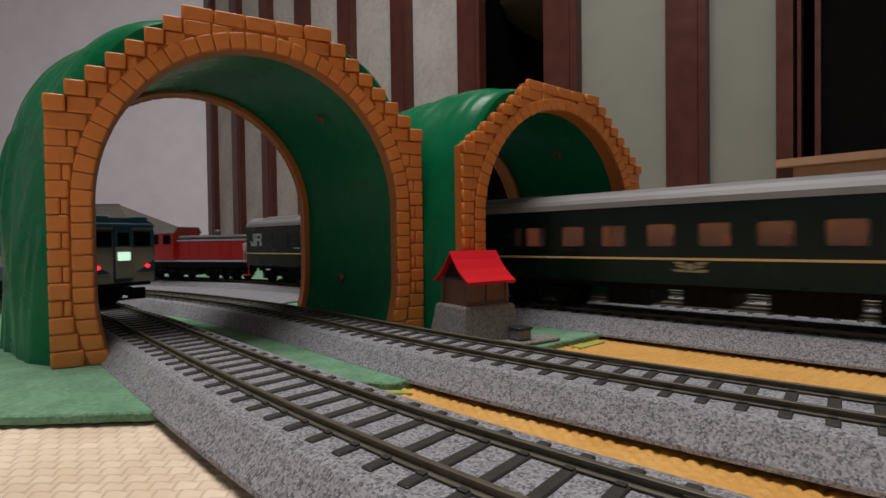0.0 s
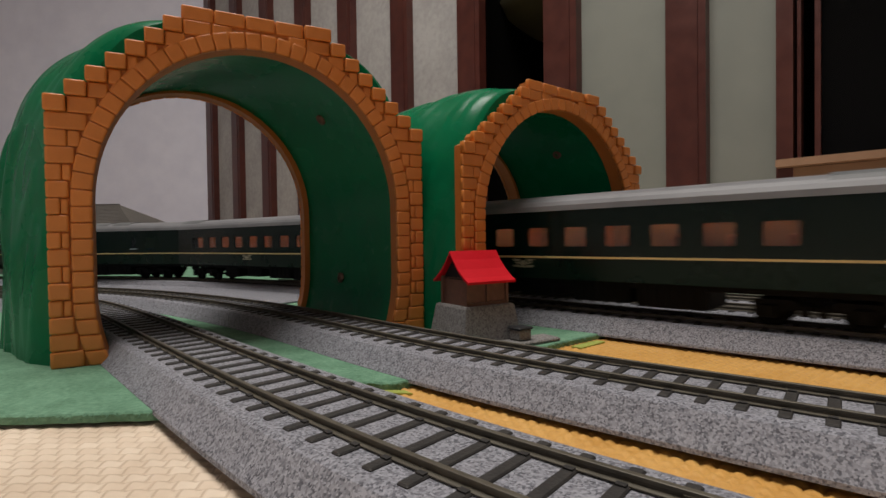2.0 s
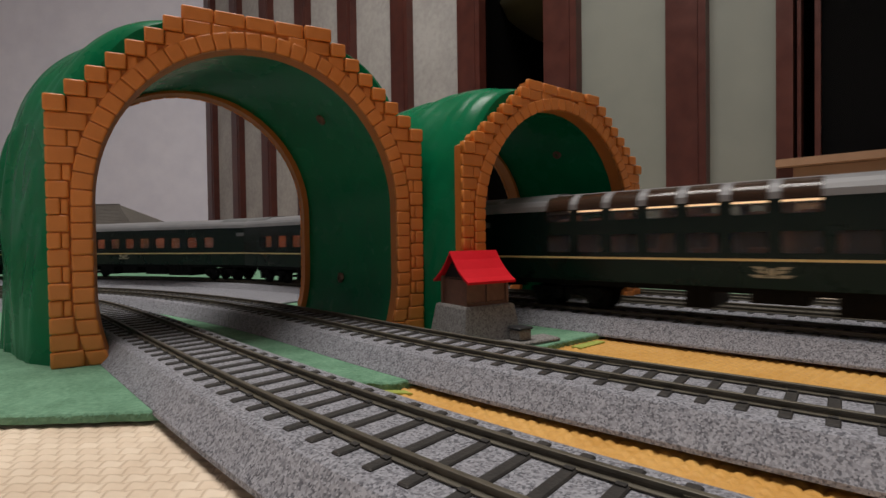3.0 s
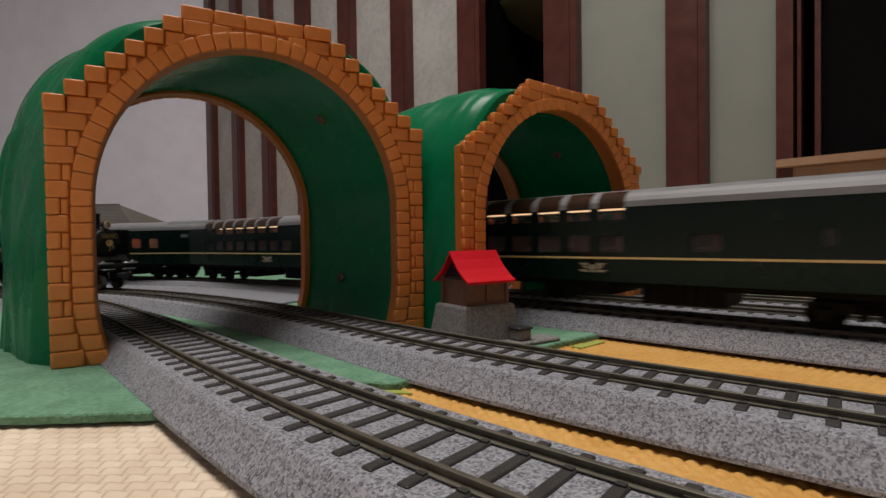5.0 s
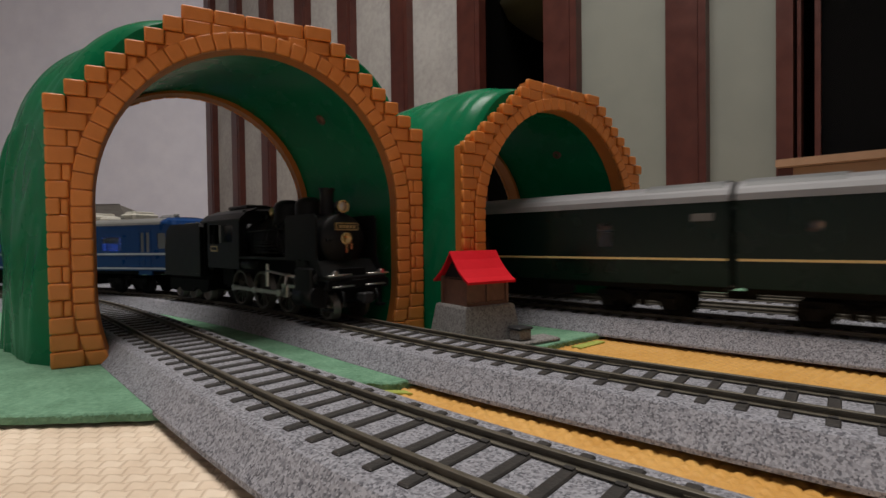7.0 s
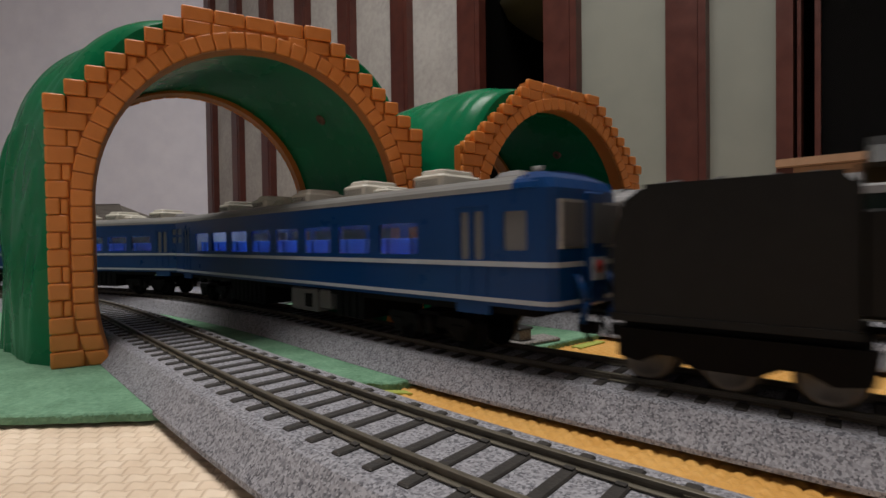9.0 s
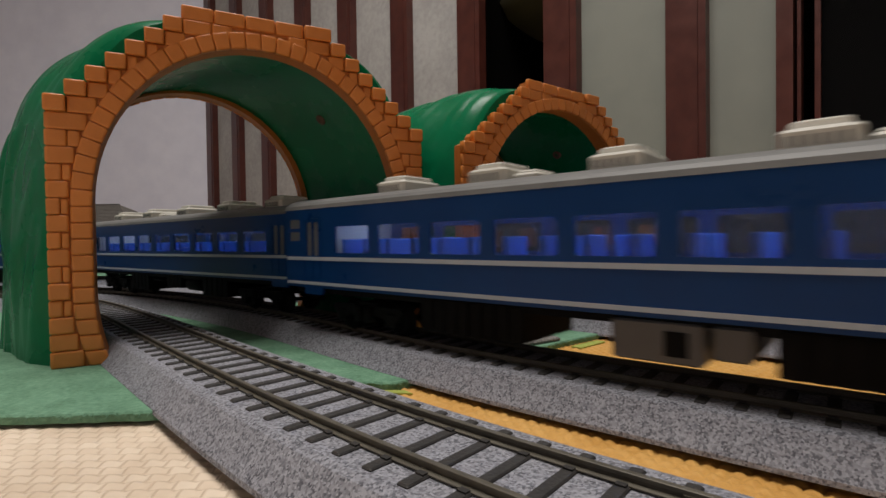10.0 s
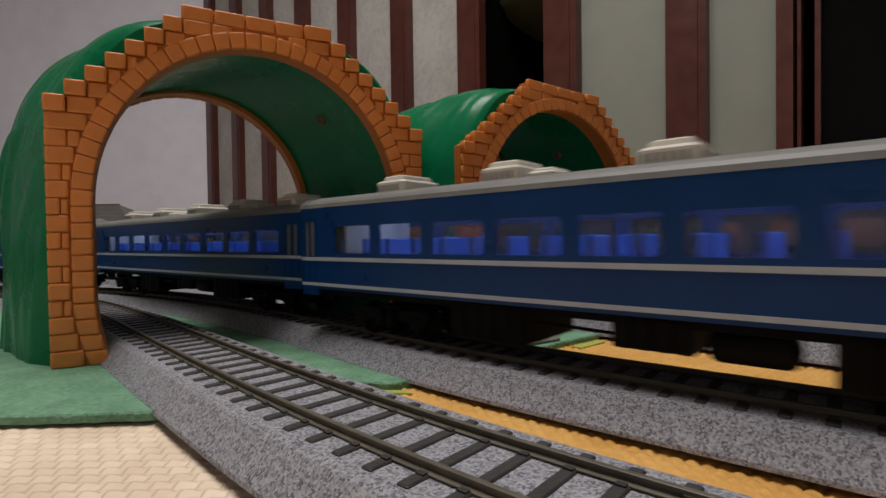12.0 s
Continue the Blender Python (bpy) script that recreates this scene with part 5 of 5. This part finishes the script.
        part("expansion_link", Build().box(7.4, 9.4, s * 14 - 0.5, s * 14 + 0.5, 12.5, 23.5, 0.3), M["steel"], loco)
        part("radius_rod", Build().tube((8.4, s * 14, 20.0), (36, s * 14, 18.0), 0.8, n=6), M["steel"], loco)
        part("combination_lever", Build().tube((24, s * 14.4, 9.5), (27, s * 14.4, 18.6), 0.7, n=6), M["steel"], loco)
        part("footstep", Build().box(56, 60, min(s * 12, s * 15), max(s * 12, s * 15), 5, 6.2).box(57, 57.8, s * 14 - 0.4, s * 14 + 0.4, 5, 15), k, loco)
        part("buffer_rail", Build().tube((61.4, s * 15.4, 19.6), (61.4, s * 4, 19.6), 0.5, n=6), M["steel"], loco)
        part("front_lever", Build().tube((61.6, s * 13.4, 15.0), (61.6, s * 3, 15.0), 0.4, n=6), M["steel"], loco)
        part("brake_hose", Build().tube((61.5, s * 8.5, 13), (63.2, s * 8.8, 6.5), 0.6, n=6), k, loco)
    part("front_deck", Build().prism([(46, 25.4), (50, 25.4), (56, 19.4), (61, 18.6), (61, 17.2), (46, 17.2)], -14.5, 14.5), k, loco)
    part("buffer_beam", Build().box(59.5, 61.6, -15.8, 15.8, 13.6, 17.6, 0.4), M["frame"], loco)
    part("coupler", Build().box(61, 67, -1.6, 1.6, 8.6, 12.0, 0.4).box(65, 68, -2.6, 2.6, 8.0, 12.4, 0.5), M["blackish"], loco)
    for y in (-11.8, 11.8):
        part("deck_lamp", Build().tube((60.0, y, 20.4), (62.0, y, 20.4), 1.0, n=8), M["steel"], loco)
    part("main_frame", Build().box(-58, 58, -5.4, 5.4, 8, 22), M["frame"], loco)
    part("frame_top", Build().box(-40, 36, -8, 8, 18, 25.0), M["frame"], loco)
    part("ash_pan", Build().box(-54, -40, -9, 9, 10, 24), M["frame"], loco)
    # cab
    side = [(-55.0, -42.0, 33.0, 43.5), (-36.0, -25.0, 34.0, 42.5)]
    for s in (-1, 1):
        b = Build()
        y0, y1 = sorted((s * 15.8, s * 14.9))
        pierced(b, -58, -18, 20.0, 46.5, y0, y1, side)
        c = part("cab_side", b, k, loco, "black cab side with open windows")
        part("window_frame", Build().box(-48.7, -48.1, s * 15.8 - 0.3, s * 15.8 + 0.3, 33, 43.5), k, c)
        part("window_glass", Build().box(-36.0, -25.0, s * 15.3 - 0.15, s * 15.3 + 0.15, 34.0, 42.5), M["glass"], c)
        part("plate", Build().box(-53.4, -44.4, s * 15.8 - 0.25, s * 15.8 + 0.25, 28.8, 32.0), M["brass"], c)
        part("plate_bar", Build().box(-52.4, -45.4, s * 16.05 - 0.1, s * 16.05 + 0.1, 29.7, 31.2), k, c)
        part("hand_bar", Build().tube((-39.0, s * 16.6, 33.5), (-39.0, s * 16.6, 43.0), 0.45, n=6), M["steel"], c)
    f = Build().box(-18.8, -17.8, -15.8, 15.8, 20.0, 36).box(-18.8, -17.8, -15.8, -13.2, 36, 46).box(-18.8, -17.8, 13.2, 15.8, 36, 46).box(-18.8, -17.8, -13.2, 13.2, 43.0, 50)
    part("cab_front", f, k, loco)
    part("backhead", Build().lathe((-26, 0, 33), (1, 0, 0), [(0, 9.0), (8, 10.5)], 20), k, loco)
    arc = [(-17.2, 45.6), (-13.4, 49.0), (-7.2, 51.4), (0, 52.2), (7.2, 51.4), (13.4, 49.0), (17.2, 45.6)]
    roof = part("cab_roof", Build().prism(arc + [(y * 0.97, z - 0.9) for y, z in reversed(arc)], -65, -14, "x"), k, loco)
    part("roof_vent", Build().box(-52, -28, -6.5, 6.5, 51.6, 53.8, 0.6), k, roof)
    # wheels on their own axles
    wheels = [spoked(loco, "driving_wheelset", x, DRIVE_R, 12, M["wheel"]) for x in DRIVERS]
    spoked(loco, "pilot_wheelset", 50.5, 5.8, 9, M["wheel"])
    rods = []
    for s in (-1, 1):
        rod = Build().box(DRIVERS[0] - 1.5, DRIVERS[2] + 1.5, s * 10.8 - 0.5, s * 10.8 + 0.5, -0.9, 0.9, 0.2)
        for x in DRIVERS:
            rod.tube((x, s * 9.8, 0), (x, s * 11.8, 0), 1.6, n=12)
        rods.append(part("side_rod", rod, M["steel"], loco))
    return loco, wheels, rods


def tender_thing():
    t = thing("tender", "black sloping tender of the steam locomotive", "tender")
    k = M["soot"]
    side = [(-22, 15.5), (-22, 33), (-19.5, 41.5), (-16, 44), (20, 44), (21.5, 42.5), (21.5, 15.5)]
    part("body", Build().prism(side, -15.5, 15.5), k, t, "black plate tender body")
    part("lower_lip", Build().box(-22.6, 22.2, -15.9, 15.9, 14.6, 16.2), k, t)
    part("coal", coal_heap(), M["blackish"], t, "heap of black coal")
    part("front_plate", Build().box(21.4, 22.2, -13, 13, 16, 46), k, t)
    part("cab_locker", Build().box(22.2, 28.0, -11, 11, 18, 38, 0.6), k, t)
    part("frame", Build().box(-21.5, 24, -10, 10, 6.5, 14.8), M["frame"], t)
    for s in (-1, 1):
        part("side_frame", Build().prism([(-22, 12.5), (25, 12.5), (24, 6), (18, 5), (12, 8), (6, 5), (-6, 5), (-11, 8), (-17, 5), (-22, 6)], s * 11.2, s * 12.6), M["frame"], t)
        part("handrail", Build().tube((-22.6, s * 13.5, 17), (-22.6, s * 13.5, 31), 0.45, n=6), M["frame"], t)
        part("top_rail", Build().box(-15, 20, s * 15.0 - 0.4, s * 15.0 + 0.4, 44, 45.0), k, t)
    for x in (-16.5, 0.5, 17.5):
        wheelset(t, x, 5.4, M["wheel"])
    coupler(t, -22, -1)
    return t


def coal_heap():
    b = Build()
    for _ in range(90):
        x, y = random.uniform(-15, 19), random.uniform(-12, 12)
        r = random.uniform(1.0, 2.2)
        z = 43.6 + 1.6 * (1 - abs(y) / 14) + random.uniform(-0.8, 0.6)
        b.lathe((x, y, z - r), (random.uniform(-0.4, 0.4), random.uniform(-0.4, 0.4), 1), [(0, r * 0.5), (r * 0.7, r), (r * 1.5, r * 0.7), (r * 1.8, 0.1)], 6)
    return b


# ---- trains ----
BLUE = [coach_blue(True, "dark blue coach with white stripes and a driving cab")]
BLUE.append(coach_blue(False, "dark blue coach with white stripes and lit windows"))
for _ in range(3):
    BLUE.append(copy_thing(BLUE[1], Matrix()))
LOCO, DRIVE_WHEELS, SIDE_RODS = steam_locomotive()
TENDER = tender_thing()

VAN = coach_green("van", "dark green luggage van, gold stripe, white marks")
SLEEPER = coach_green("sleeper", "dark green sleeping coach, gold stripe, dim warm windows")
SALON = coach_green("salon", "dark green saloon coach with two rows of warm windows")
DINER = coach_green("diner", "dark green dining coach, gold stripe, curved upper windows")
LOUNGE = coach_green("lounge", "dark green lounge coach, gold stripe, large winged emblem")
GREEN = [VAN, SLEEPER, copy_thing(SLEEPER, Matrix()), SALON, DINER, copy_thing(SALON, Matrix()), LOUNGE]
for _ in range(3):
    GREEN.append(copy_thing(SLEEPER, Matrix()))
DIESEL = diesel_locomotive()
RAILCAR = railcar()
RAILCAR.scale = (1.0, 1.0, 0.93)


# ---- what moves ----
B_RUN = ([0.0, 5.0, 7.0, 7.2, 8.8, 9.2, 9.5, 10.2, 10.6, 11.0, 11.4, 12.0], [3352, 2670, 2402, 2375.5, 2140, 2086, 2046.5, 1942, 1887, 1835, 1784, 1694])
B_PITCH = 265.0


def gap_b(t):
    """Where the first joint of the blue train stands on its line."""
    return float(np.interp(t, *B_RUN))


def joint_c(t):
    return 3086 + 172 * (t - 1.55)


def motions():
    times = [round(0.25 * k, 2) for k in range(49)]
    # blue train: runs towards falling s
    for i, car in enumerate(BLUE):
        rows = []
        for t in times:
            mid = gap_b(t) + B_PITCH * (i - 0.5)
            rows.append((t, pose_on(LINE_B, mid - 87, mid + 87, -1)))
        walk(car, rows)
    walk(TENDER, [(t, pose_on(LINE_B, gap_b(t) - 302 - 18, gap_b(t) - 302 + 18, -1)) for t in times])
    walk(LOCO, [(t, pose_on(LINE_B, gap_b(t) - 390 - 28, gap_b(t) - 390 + 28, -1)) for t in times])
    # wheels and rods of the steam locomotive
    fine = [k / 15 for k in range(181)]
    for x, wheel in zip(DRIVERS, DRIVE_WHEELS):
        rows = []
        for t in fine:
            a = (gap_b(0) - gap_b(t)) / DRIVE_R
            rows.append((t, Matrix.Translation((x * MM, 0, DRIVE_R * MM)) @ Matrix.Rotation(a, 4, "Y")))
        walk(wheel, rows)
    for q, rod in zip((0.0, math.pi / 2), SIDE_RODS):
        rows = []
        for t in fine:
            a = (gap_b(0) - gap_b(t)) / DRIVE_R + q
            rows.append((t, Matrix.Translation((math.sin(a) * 3.6 * MM, 0, (DRIVE_R + math.cos(a) * 3.6) * MM))))
        walk(rod, rows)
    # green train: runs towards growing s
    for i, car in enumerate(GREEN):
        rows = []
        for t in times:
            mid = joint_c(t) + 124 if i == 0 else joint_c(t) - 133 - 266 * (i - 1)
            g = 84 if i == 0 else 93
            rows.append((t, pose_on(LINE_C, mid - g, mid + g, 1)))
        walk(car, rows)
    walk(DIESEL, [(t, pose_on(LINE_C, joint_c(t) + 359 - 72, joint_c(t) + 359 + 72, 1)) for t in times])
    # railcar on the front track, going away
    away = [(t, 998 + 165 * t) for t in (0.0, 0.25, 0.5, 0.75, 1.0, 1.5, 2.0, 2.5, 3.0)] + [(5.0, 1680), (12.0, 1700)]
    walk(RAILCAR, [(t, pose_on(LINE_A, s - 82, s + 82, 1)) for t, s in away])


motions()
